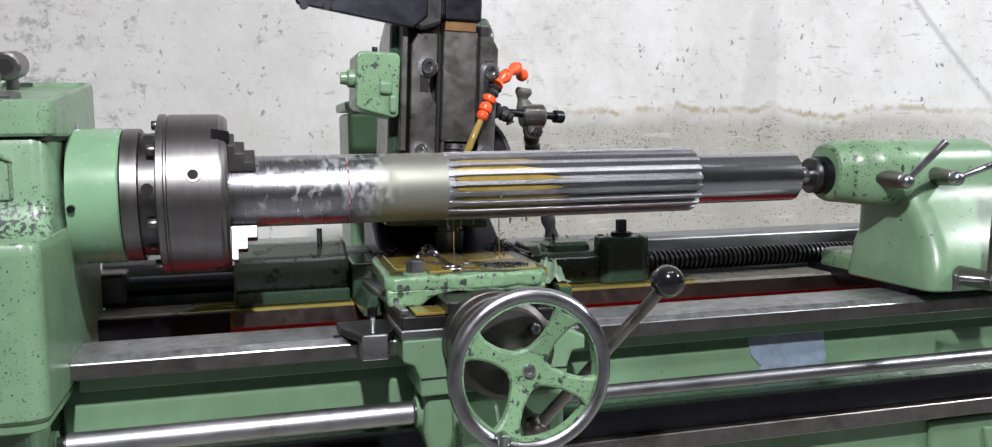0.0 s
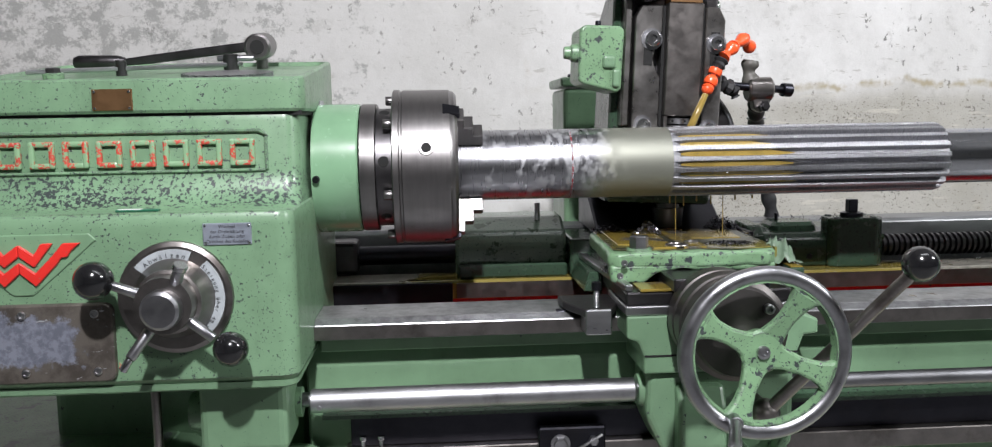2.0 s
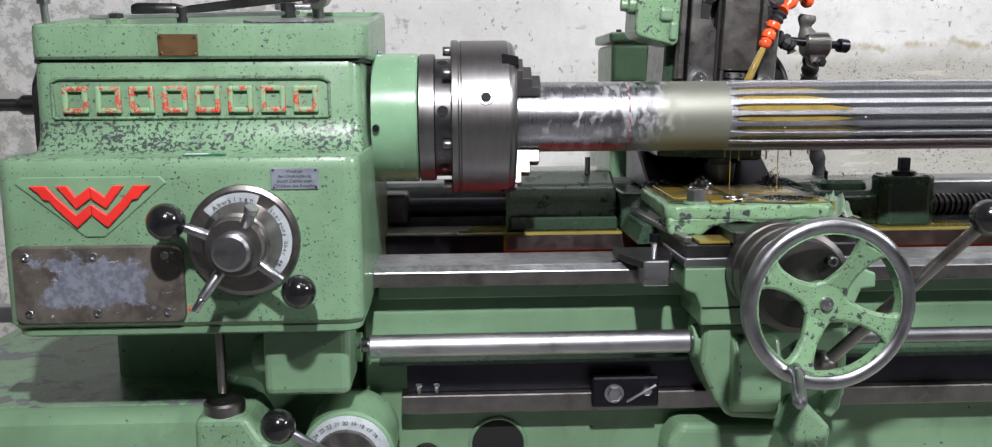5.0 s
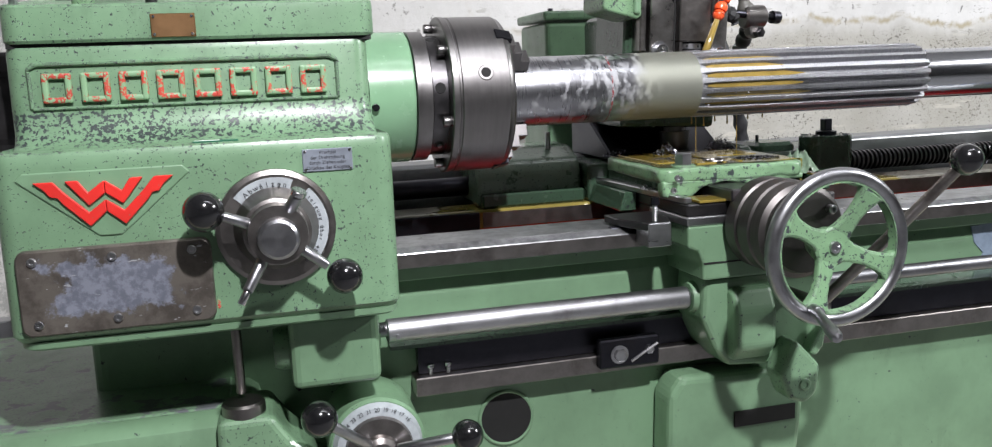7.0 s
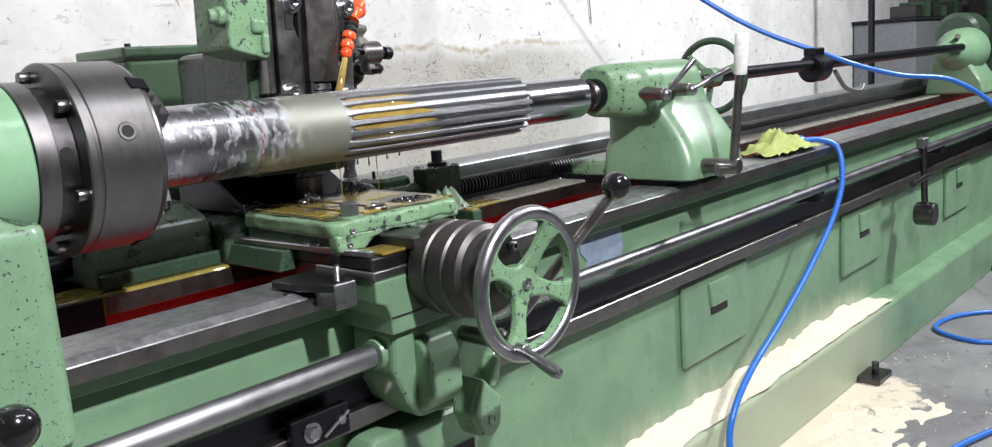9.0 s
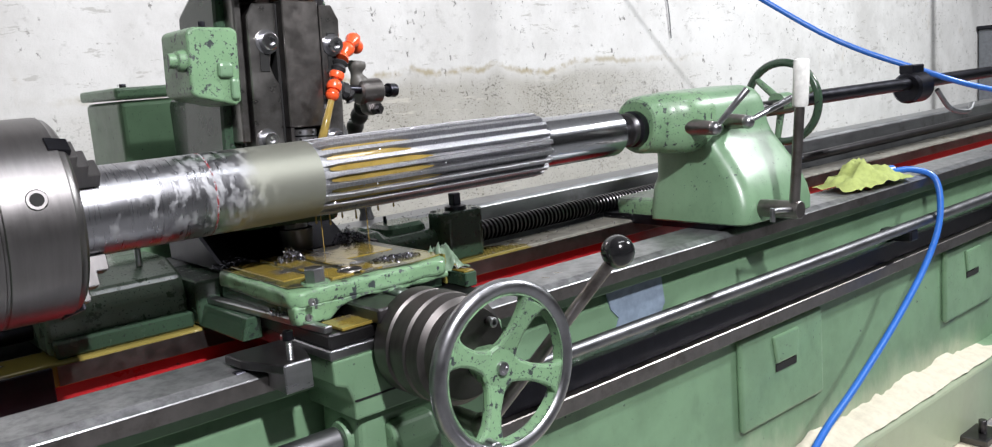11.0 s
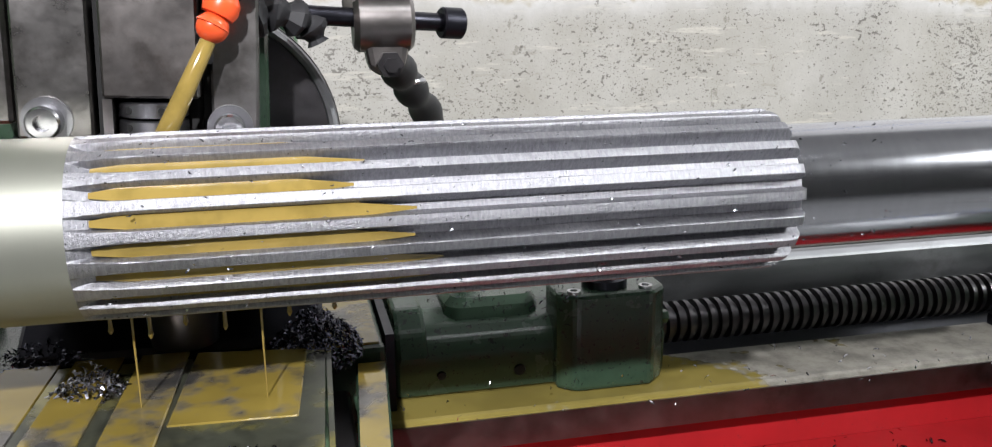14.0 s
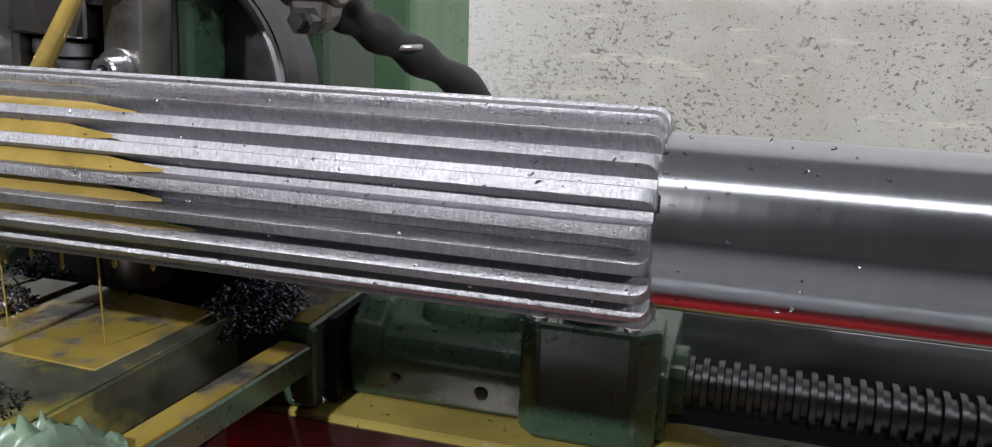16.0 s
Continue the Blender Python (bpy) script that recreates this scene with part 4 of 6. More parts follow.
# ---- carriage: saddle, cross table, apron ----
car = thing("carriage", (0.33, 1.6, 0.96), "green carriage with an oil-covered cross table and handwheel", "carriage")
saddle = part("saddle", prism([(0.198, 1.442), (0.50, 1.442), (0.52, 1.46), (0.52, 1.90), (0.56, 1.96), (0.15, 1.96), (0.198, 1.90)], "z", 0.962, 0.985, 0.003, 1), DARK, car, "oily steel saddle slide")
part("saddle_front", prism([(0.198, 0.945), (0.498, 0.945), (0.535, 0.93), (0.535, 0.905), (0.51, 0.903), (0.50, 0.876), (0.50, 0.842), (0.228, 0.842), (0.228, 0.872), (0.218, 0.898), (0.198, 0.906)], "y", 1.438, 1.60, 0.004, 2), GREEN, car, "green stepped saddle front")
part("saddle_joint", box(0.229, 0.499, 1.4365, 1.44, 0.8725, 0.8755), DARKHOLE, car)
part("saddle_cap", box(0.196, 0.5, 1.437, 1.60, 0.9455, 0.9615, 0.002, 1), STEEL, car)
part("saddle_side", box(0.20, 0.52, 1.602, 1.752, 0.9395, 0.9615), DARK, car)
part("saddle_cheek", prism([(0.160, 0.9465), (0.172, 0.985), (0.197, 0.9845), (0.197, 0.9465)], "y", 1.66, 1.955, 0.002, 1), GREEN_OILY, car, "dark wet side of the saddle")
part("way_strip", prism([(0.198, 1.45), (0.212, 1.45), (0.19, 1.96), (0.17, 1.96)], "z", 0.9855, 0.997, 0.002, 1), STEEL, car, "bright slide edge beside the table")
part("wiper_plate", box(0.222, 0.292, 1.44, 1.505, 0.9858, 0.991, 0.001, 1), OILFACE, car, "bare oily plate in front of the table")


def ragged(bm, amount, seed):
    """Old rough casting: uneven faces and edges."""
    bmesh.ops.triangulate(bm, faces=[f for f in bm.faces if len(f.verts) > 4])
    for _ in range(4):
        long = [e for e in bm.edges if e.calc_length() > 0.012]
        if long:
            bmesh.ops.subdivide_edges(bm, edges=long, cuts=1, use_grid_fill=False)
            bmesh.ops.triangulate(bm, faces=[f for f in bm.faces if len(f.verts) > 3])
    for v in bm.verts:
        p = v.co * 38 + Vector((seed, 0, 0))
        q = v.co * 110 + Vector((0, seed, 0))
        v.co += amount * (noise.noise_vector(p) + 0.4 * noise.noise_vector(q))
    for f in bm.faces:
        f.smooth = True
    return bm


table = part("cross_table", ragged(prism([(0.183, 1.524), (0.197, 1.512), (0.474, 1.506), (0.490, 1.522), (0.500, 1.80), (0.198, 1.82)], "z", 1.014, 1.0425, 0.007, 3), 0.0022, 1.0), GREEN_CHIP, car, "chipped green cross table")
part("table_apron", ragged(prism([(0.186, 0.990), (0.184, 1.02), (0.485, 1.02), (0.485, 1.008), (0.36, 1.006), (0.315, 1.013), (0.27, 1.006), (0.245, 0.988)], "y", 1.511, 1.54, 0.005, 3), 0.002, 4.0), GREEN_CHIP, table)
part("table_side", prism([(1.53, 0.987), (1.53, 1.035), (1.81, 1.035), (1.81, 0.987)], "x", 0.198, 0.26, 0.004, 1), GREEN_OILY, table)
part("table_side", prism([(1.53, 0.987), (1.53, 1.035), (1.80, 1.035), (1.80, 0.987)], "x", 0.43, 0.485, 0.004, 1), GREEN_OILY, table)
part("table_top", prism([(0.196, 1.552), (0.225, 1.540), (0.30, 1.529), (0.35, 1.534), (0.42, 1.524), (0.486, 1.535), (0.4985, 1.797), (0.205, 1.812)], "z", 1.0428, 1.0452, 0.0006, 1), TABLETOP, table, "table top flooded with dark and amber oil")
part("table_edge", prism([(0.4905, 1.53), (0.4945, 1.53), (0.5035, 1.80), (0.499, 1.80)], "z", 0.992, 1.0448), TABLETOP, table)
part("machined_pad", prism([(0.215, 1.60), (0.262, 1.60), (0.268, 1.815), (0.222, 1.815)], "z", 1.0425, 1.0465, 0.001, 1), OILFACE, table, "machined pad under amber oil")
for a, b in ((0.268, 0.310), (0.324, 0.366)):
    part("machined_pad", prism([(a, 1.535), (b, 1.535), (b + 0.012, 1.815), (a + 0.012, 1.815)], "z", 1.0425, 1.0485, 0.001, 1), OILFACE, table, "machined pad under amber oil")
part("machined_pad", prism([(0.374, 1.665), (0.472, 1.66), (0.482, 1.80), (0.384, 1.815)], "z", 1.0425, 1.0465, 0.001, 1), OILFACE, table, "machined pad under amber oil")
part("slot_end", turn([(1.0430, 0.0185), (1.0492, 0.0185)], "z", (0.317, 1.560, 0), 28), DARKHOLE, table)
part("slot_rim", torus((0.317, 1.560, 1.049), 0.019, 0.0025, "z", 32, 8), BROWNSTEEL, table)
part("table_screw", turn([(1.0465, 0.013), (1.051, 0.013), (1.051, 0.008), (1.047, 0.007), (1.047, 0.001)], "z", (0.354, 1.596, 0), 20), STEEL, table)
part("clamp_nut_washer", turn([(1.043, 0.024), (1.047, 0.023)], "z", (0.243, 1.545, 0), 24), GREEN_CHIP, table)
hex_bolt((0.243, 1.545, 1.046), 0.0175, 0.024, table, "z", "clamp_bolt", WHEELSTEEL)
for x, z in ((0.192, 1.005), (0.20, 1.028)):
    socket_screw(x + 0.006, 1.497, z, 0.006, table, h=0.004)
part("gib_block", box(0.275, 0.345, 1.42, 1.56, 0.9865, 1.010, 0.003, 1), DARK, car, "dark slide block under the table")
part("feed_nut", turn([(1.40, 0.016), (1.55, 0.016)], "y", (0.375, 0, 0.997), 20), WHEELSTEEL, car)
part("upper_guard", prism([(0.335, 1.43), (0.445, 1.43), (0.455, 1.50), (0.335, 1.50)], "z", 0.9865, 1.000, 0.003, 1), BLACKSTEEL, car)
part("right_guide", prism([(0.505, 1.49), (0.530, 1.49), (0.558, 1.834), (0.528, 1.834)], "z", 0.9857, 1.012, 0.002, 1), GREEN_OILY, car, "oily guide bar beside the table")
part("guide_top", prism([(0.5065, 1.495), (0.5285, 1.495), (0.5555, 1.83), (0.5295, 1.83)], "z", 1.0122, 1.0142), OILFACE, car)
# stop block on the front way
stop = thing("stop_block", (0.14, 1.52, 0.938), "bare steel stop block with an upright adjusting screw", "stop block")
part("block", prism([(0.100, 1.600), (0.197, 1.600), (0.197, 1.52), (0.178, 1.468), (0.132, 1.462), (0.102, 1.545)], "z", 0.9385, 0.953, 0.002, 1), DARK, stop)
part("jaw", box(0.131, 0.177, 1.462, 1.520, 0.908, 0.9525, 0.002, 1), STEEL, stop)
part("side_bolt", rod((0.090, 1.548, 0.930), (0.128, 1.548, 0.930), 0.009, 16), BLACKSTEEL, stop)
bolt = part("adjusting_screw", rod((0.153, 1.482, 0.952), (0.153, 1.482, 0.985), 0.0048, 12), STEEL, stop)
part("screw_head", turn([(0.984, 0.0085), (0.998, 0.0085), (0.9985, 0.005), (0.992, 0.004)], "z", (0.153, 1.482, 0), 18), BLACKSTEEL, bolt)
for k in range(6):
    part("screw_thread", torus((0.153, 1.482, 0.955 + k * 0.0045), 0.0048, 0.0009, "z", 14, 6), STEEL, bolt)
# apron and handwheel
part("apron", prism([(0.240, 0.842), (0.50, 0.842), (0.50, 0.70), (0.43, 0.655), (0.365, 0.66), (0.29, 0.665), (0.262, 0.70), (0.235, 0.76)], "y", 1.452, 1.57, 0.012, 3), GREEN, car, "green apron casting in shadow")
part("apron_rib", prism([(1.44, 0.68), (1.415, 0.71), (1.415, 0.78), (1.435, 0.82), (1.46, 0.82), (1.46, 0.68)], "x", 0.285, 0.37, 0.012, 3), GREEN, car)
part("rod_bush", turn([(0.228, 0.027), (0.238, 0.032), (0.25, 0.034)], "x", (0, 1.50, 0.797), 28), GREEN, car)
part("apron_lug", prism([(0.40, 0.72), (0.452, 0.665), (0.445, 0.61), (0.42, 0.592), (0.385, 0.605), (0.365, 0.655)], "y", 1.395, 1.456, 0.01, 3), GREEN_WORN, car)
socket_screw(0.417, 1.395, 0.632, 0.012, car, h=0.002, material=GREEN)
WX, WY, WZ = 0.365, 1.238, 0.927
HY = WY + 0.018       # the hub lies behind the rim
part("drum", turn([(1.432, 0.082), (1.427, 0.085), (1.395, 0.085), (1.392, 0.081), (1.384, 0.081), (1.381, 0.086), (1.35, 0.086), (1.346, 0.082), (1.342, 0.085), (1.318, 0.083), (1.312, 0.074), (1.300, 0.070), (1.296, 0.03)], "y", (0.350, 0, 0.944), 64), DRUM, car, "graduated steel collar drum")
socket_screw(0.391, 1.297, 0.983, 0.008, car, h=0.012)
wheel = part("handwheel", torus((WX, WY, WZ), 0.1215, 0.0125, "y", 72, 18), WHEELSTEEL, car, "polished rim handwheel with chipped green spokes")
part("rim_web", turn([(WY - 0.006, 0.116), (WY - 0.008, 0.109), (WY + 0.009, 0.106), (WY + 0.011, 0.116)], "y", (WX, 0, WZ), 64, hollow=True), GREEN_CHIP, wheel)
part("hub", turn([(1.298, 0.022), (1.275, 0.030), (HY - 0.006, 0.034), (HY - 0.010, 0.030), (HY - 0.011, 0.013)], "y", (WX, 0, WZ), 36), GREEN_CHIP, wheel)
part("hub_nut", turn([(HY - 0.010, 0.011), (HY - 0.016, 0.010), (HY - 0.017, 0.006), (HY - 0.013, 0.004)], "y", (WX, 0, WZ), 16), STEEL, wheel)
for a in (55, 153, 248, 339):
    bm = prism([(0.020, -0.023), (0.036, -0.0165), (0.06, -0.013), (0.085, -0.0155), (0.100, -0.021), (0.109, -0.030), (0.109, 0.030), (0.100, 0.021), (0.085, 0.0155), (0.06, 0.013), (0.036, 0.0165), (0.020, 0.023)], "y", -0.009, 0.008, 0.005, 2)
    for v in bm.verts:
        v.co.y += 0.018 * max(0.0, 1 - (v.co.x - 0.022) / 0.085)
    bm.transform(pose(WX, WY, WZ, 0, -a, 0))
    part("spoke", bm, GREEN_CHIP, wheel)
part("crank_base", rod((0.316, WY - 0.004, 0.829), (0.314, WY - 0.028, 0.828), 0.011, 18), WHEELSTEEL, wheel)
crank = part("crank_handle", turn([(0, 0.0105), (0.015, 0.0095), (0.022, 0.0082), (0.075, 0.0105), (0.10, 0.0105), (0.109, 0.008), (0.112, 0.002)], "z", n=20), WHEELSTEEL, wheel)
crank.data.transform(look((0.315, WY - 0.018, 0.8285), (0.280, 1.116, 0.816)) @ pose(0, 0, 0, 180))
part("half_nut_lever", rod((0.415, 1.35, 0.80), (0.578, 1.205, 1.055), 0.0105, 18, 0.0095), BROWNSTEEL, car, "brown steel lever with a black ball knob")
part("lever_pivot", rod((0.412, 1.355, 0.795), (0.412, 1.465, 0.795), 0.016, 18), BROWNSTEEL, car)
part("lever_boss", ball((0.412, 1.355, 0.795), 0.024, 20), BROWNSTEEL, car)
part("knob", ball((0.582, 1.202, 1.063), 0.0265, 32), BLACK, car, "black bakelite ball knob")
part("catch_lever", prism([(0.455, 0.70), (0.475, 0.735), (0.485, 0.73), (0.478, 0.69), (0.462, 0.672), (0.448, 0.68)], "y", 1.425, 1.458, 0.006, 2), GREEN_WORN, car)
bracket = thing("green_bracket", (0.34, 1.52, 0.50), "green bracket box below the carriage with a dark slot", "bracket")
part("shell", prism([(0.185, 0.42), (0.19, 0.60), (0.215, 0.637), (0.47, 0.628), (0.49, 0.56), (0.475, 0.42)], "y", 1.50, 1.5795, 0.015, 3), GREEN, bracket)
part("slot", box(0.328, 0.465, 1.4965, 1.502, 0.520, 0.552), DARKHOLE, bracket)

# ---- nut housing and rear carriage blocks ----
nut = thing("nut_housing", (0.72, 1.88, 0.96), "dark oily green nut housing with a square plug", "nut housing")
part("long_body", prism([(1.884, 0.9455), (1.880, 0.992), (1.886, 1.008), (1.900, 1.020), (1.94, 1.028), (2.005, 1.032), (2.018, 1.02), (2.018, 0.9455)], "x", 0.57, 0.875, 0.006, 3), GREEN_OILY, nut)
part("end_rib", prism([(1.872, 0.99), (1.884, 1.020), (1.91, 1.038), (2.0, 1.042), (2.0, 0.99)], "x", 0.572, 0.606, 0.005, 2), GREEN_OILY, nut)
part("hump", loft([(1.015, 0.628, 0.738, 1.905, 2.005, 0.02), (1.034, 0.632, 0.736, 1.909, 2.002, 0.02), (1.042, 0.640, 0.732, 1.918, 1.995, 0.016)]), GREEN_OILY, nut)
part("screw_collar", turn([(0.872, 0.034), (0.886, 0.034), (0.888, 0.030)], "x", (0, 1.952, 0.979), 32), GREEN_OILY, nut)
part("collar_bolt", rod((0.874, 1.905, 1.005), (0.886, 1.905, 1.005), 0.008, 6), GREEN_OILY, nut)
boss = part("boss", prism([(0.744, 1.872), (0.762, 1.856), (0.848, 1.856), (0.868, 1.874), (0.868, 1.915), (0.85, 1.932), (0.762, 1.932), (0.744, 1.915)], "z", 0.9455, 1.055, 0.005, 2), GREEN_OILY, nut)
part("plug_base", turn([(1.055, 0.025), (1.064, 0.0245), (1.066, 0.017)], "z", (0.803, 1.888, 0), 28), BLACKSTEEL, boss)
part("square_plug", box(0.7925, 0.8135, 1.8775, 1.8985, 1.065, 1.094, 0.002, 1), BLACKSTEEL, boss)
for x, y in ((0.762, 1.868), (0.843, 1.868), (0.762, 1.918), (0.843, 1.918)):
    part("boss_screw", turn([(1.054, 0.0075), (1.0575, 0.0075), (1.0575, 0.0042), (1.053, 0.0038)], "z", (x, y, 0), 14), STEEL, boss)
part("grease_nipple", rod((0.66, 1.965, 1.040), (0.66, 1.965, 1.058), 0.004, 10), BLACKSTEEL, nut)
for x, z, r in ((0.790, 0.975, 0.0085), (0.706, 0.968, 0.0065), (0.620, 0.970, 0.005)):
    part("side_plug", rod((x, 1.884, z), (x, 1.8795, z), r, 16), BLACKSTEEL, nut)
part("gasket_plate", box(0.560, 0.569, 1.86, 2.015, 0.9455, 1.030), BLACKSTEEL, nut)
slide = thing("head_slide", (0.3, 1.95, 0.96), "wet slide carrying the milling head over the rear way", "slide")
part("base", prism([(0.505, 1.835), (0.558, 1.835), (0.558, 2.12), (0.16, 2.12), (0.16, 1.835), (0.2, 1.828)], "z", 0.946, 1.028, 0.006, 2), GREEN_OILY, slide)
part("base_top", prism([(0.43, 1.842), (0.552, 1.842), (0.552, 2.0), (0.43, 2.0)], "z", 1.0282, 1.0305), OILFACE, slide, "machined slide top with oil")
part("left_wing", prism([(1.872, 0.946), (1.872, 1.01), (1.885, 1.040), (1.945, 1.066), (2.05, 1.068), (2.05, 0.946)], "x", -0.085, 0.158, 0.008, 2), SHEEN_PALE, slide, "oily green wing of the slide, wet sheen painted in grey-green")
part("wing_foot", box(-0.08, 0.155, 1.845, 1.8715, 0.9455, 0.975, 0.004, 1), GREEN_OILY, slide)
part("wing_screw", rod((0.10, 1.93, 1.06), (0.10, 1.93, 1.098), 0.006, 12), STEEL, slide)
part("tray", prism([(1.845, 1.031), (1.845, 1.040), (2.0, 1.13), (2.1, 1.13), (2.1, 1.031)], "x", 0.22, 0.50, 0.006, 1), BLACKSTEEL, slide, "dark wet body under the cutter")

# ---- milling head ----
mill = thing("milling_head", (0.37, 1.95, 1.04), "swivelling milling head with slotted slide plates", "milling head")
TILT_M = pose(0.36, 1.75, 1.20, 0, 2.6, 0) @ pose(-0.36, -1.75, -1.20)


def mpart(name, bm, material, parent, label=""):
    bm.transform(TILT_M)
    return part(name, bm, material, parent, label)


mpart("slide_body", box(0.268, 0.452, 1.797, 1.86, 1.13, 1.535, 0.006, 2), DARK, mill)
mpart("guide_strip", box(0.252, 0.2675, 1.765, 1.85, 1.262, 1.535, 0.003, 1), SLIDEPLATE, mill)
pl = mpart("side_plate", prism([(0.272, 1.252), (0.327, 1.252), (0.327, 1.362), (0.318, 1.374), (0.310, 1.395), (0.316, 1.43), (0.327, 1.452), (0.327, 1.505), (0.285, 1.505), (0.272, 1.48)], "y", 1.757, 1.7965, 0.002, 1), SLIDEPLATE, mill, "worn slotted steel side plate")
pr = mpart("side_plate", prism([(0.416, 1.252), (0.452, 1.252), (0.456, 1.48), (0.442, 1.505), (0.416, 1.505)], "y", 1.757, 1.7965, 0.002, 1), SLIDEPLATE, mill, "worn slotted steel side plate")
mpart("centre_slide", prism([(0.336, 1.285), (0.408, 1.285), (0.408, 1.51), (0.336, 1.51)], "y", 1.748, 1.781, 0.002, 1), BROWNSTEEL, mill, "flat centre slide with worn oxide")
mpart("centre_foot", prism([(0.336, 1.236), (0.408, 1.236), (0.408, 1.252), (0.336, 1.252)], "y", 1.748, 1.781, 0.003, 1), BROWNSTEEL, mill)
mpart("centre_cheek", box(0.336, 0.343, 1.748, 1.781, 1.253, 1.284), BROWNSTEEL, mill)
mpart("window_back", box(0.343, 0.408, 1.776, 1.781, 1.2525, 1.2845), DARKHOLE, mill)
for z0, z1 in ((1.256, 1.267), (1.269, 1.281)):
    mpart("ring_nut", turn([(z0, 0.0255), (z0 + 0.001, 0.027), (z1 - 0.001, 0.027), (z1, 0.0255)], "z", (0.370, 1.772, 0), 32), WHEELSTEEL, mill)
    for a in (-35, 20):
        d = Vector((math.sin(radians(a)), -math.cos(radians(a)), 0))
        c = Vector((0.370, 1.772, (z0 + z1) / 2))
        mpart("nut_hole", rod(c + d * 0.024, c + d * 0.0274, 0.003, 10), DARKHOLE, mill)
for x in (0.3295, 0.4095):
    mpart("gap", box(x, x + 0.006, 1.768, 1.7965, 1.252, 1.505), DARKHOLE, mill)
for x, z0, z1 in ((0.300, 1.385, 1.44), (0.436, 1.385, 1.455)):
    mpart("slot", box(x - 0.009, x + 0.009, 1.7555, 1.7575, z0, z1, 0.0008, 1), DARKHOLE, mill)
for x, z, r in ((0.306, 1.437, 0.0155), (0.438, 1.432, 0.0145), (0.294, 1.266, 0.013), (0.430, 1.262, 0.012)):
    w = mpart("washer", turn([(1.757, r + 0.006), (1.7545, r + 0.006)], "y", (x, 0, z), 28), WHEELSTEEL, mill)
    mpart("cap_screw", turn([(1.755, r), (1.741, r), (1.739, r * 0.86), (1.739, r * 0.5), (1.747, r * 0.46), (1.747, 0.001)], "y", (x, 0, z), 28), BRIGHT, mill)
mpart("spacer", box(0.340, 0.405, 1.752, 1.80, 1.512, 1.53), BRASS, mill)
mpart("top_block", box(0.338, 0.415, 1.745, 1.83, 1.532, 1.60, 0.004, 2), BLACKSTEEL, mill)
mpart("top_casting", prism([(0.285, 1.506), (0.330, 1.52), (0.332, 1.64), (0.26, 1.64), (0.25, 1.545)], "y", 1.74, 1.84, 0.008, 2), DARK, mill)
mpart("splash_guard", prism([(0.04, 1.542), (0.27, 1.510), (0.30, 1.535), (0.30, 1.66), (0.03, 1.66)], "y", 1.735, 1.75, 0.003, 1), BLACKSTEEL, mill, "black sheet guard over the head")
for x in (0.07, 0.115):
    part("guard_bolt", rod((x, 1.736, 1.553), (x, 1.728, 1.553), 0.009, 14), BLACKSTEEL, mill)
gb = mpart("drive_box", prism([(0.158, 1.350), (0.168, 1.343), (0.236, 1.328), (0.246, 1.335), (0.248, 1.452), (0.240, 1.460), (0.168, 1.460), (0.158, 1.452)], "y", 1.745, 1.86, 0.014, 4), GREEN_CHIP, mill, "glossy green drive cover with lugs")
mpart("cover_lug", box(0.205, 0.232, 1.736, 1.75, 1.375, 1.402, 0.007, 3), GREEN, gb)
mpart("cover_lug", box(0.226, 0.242, 1.737, 1.75, 1.338, 1.375, 0.006, 3), GREEN, gb)
mpart("pivot_bolt", turn([(0.130, 0.012), (0.142, 0.0135), (0.145, 0.018), (0.158, 0.019)], "x", (0, 1.765, 1.405), 12), GREEN_CHIP, gb)
mpart("pivot_bolt", rod((0.20, 1.78, 1.459), (0.20, 1.78, 1.472), 0.006, 10), BLACKSTEEL, gb)
mpart("back_casting", prism([(1.81, 1.10), (1.80, 1.52), (1.86, 1.56), (1.97, 1.50), (1.99, 1.10)], "x", 0.235, 0.46, 0.01, 2), GREEN_OILY, mill)
mpart("swivel_plate", turn([(1.86, 0.125), (1.885, 0.125), (1.887, 0.12), (1.93, 0.118)], "y", (0.40, 0, 1.235), 64), DARK, mill, "dark round swivel plate")
mpart("swivel_ring", torus((0.40, 1.858, 1.235), 0.119, 0.005, "y", 64, 8), CAST, mill)
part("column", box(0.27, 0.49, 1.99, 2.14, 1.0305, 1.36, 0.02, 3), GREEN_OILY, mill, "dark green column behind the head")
part("arbor", turn([(1.05, 0.03), (1.09, 0.034), (1.09, 0.024), (1.13, 0.024)], "z", (0.372, 1.84, 0), 28), DARK, mill)
cab = thing("drive_cabinet", (0.38, 2.33, 0.96), "green drive cabinet with a flat lid behind the head", "cabinet")
part("case", box(0.203, 0.497, 2.225, 2.45, 1.0, 1.36, 0.012, 3), GREEN, cab)
part("lid", box(0.196, 0.504, 2.217, 2.458, 1.364, 1.388, 0.006, 2), GREEN_WORN, cab)
part("support", box(0.25, 0.50, 2.13, 2.43, 0.8, 1.0, 0.01, 1), GREEN_OILY, cab)
for x in (0.225, 0.475):
    part("lid_screw", rod((x, 2.25, 1.388), (x, 2.25, 1.396), 0.007, 12), BLACKSTEEL, cab)

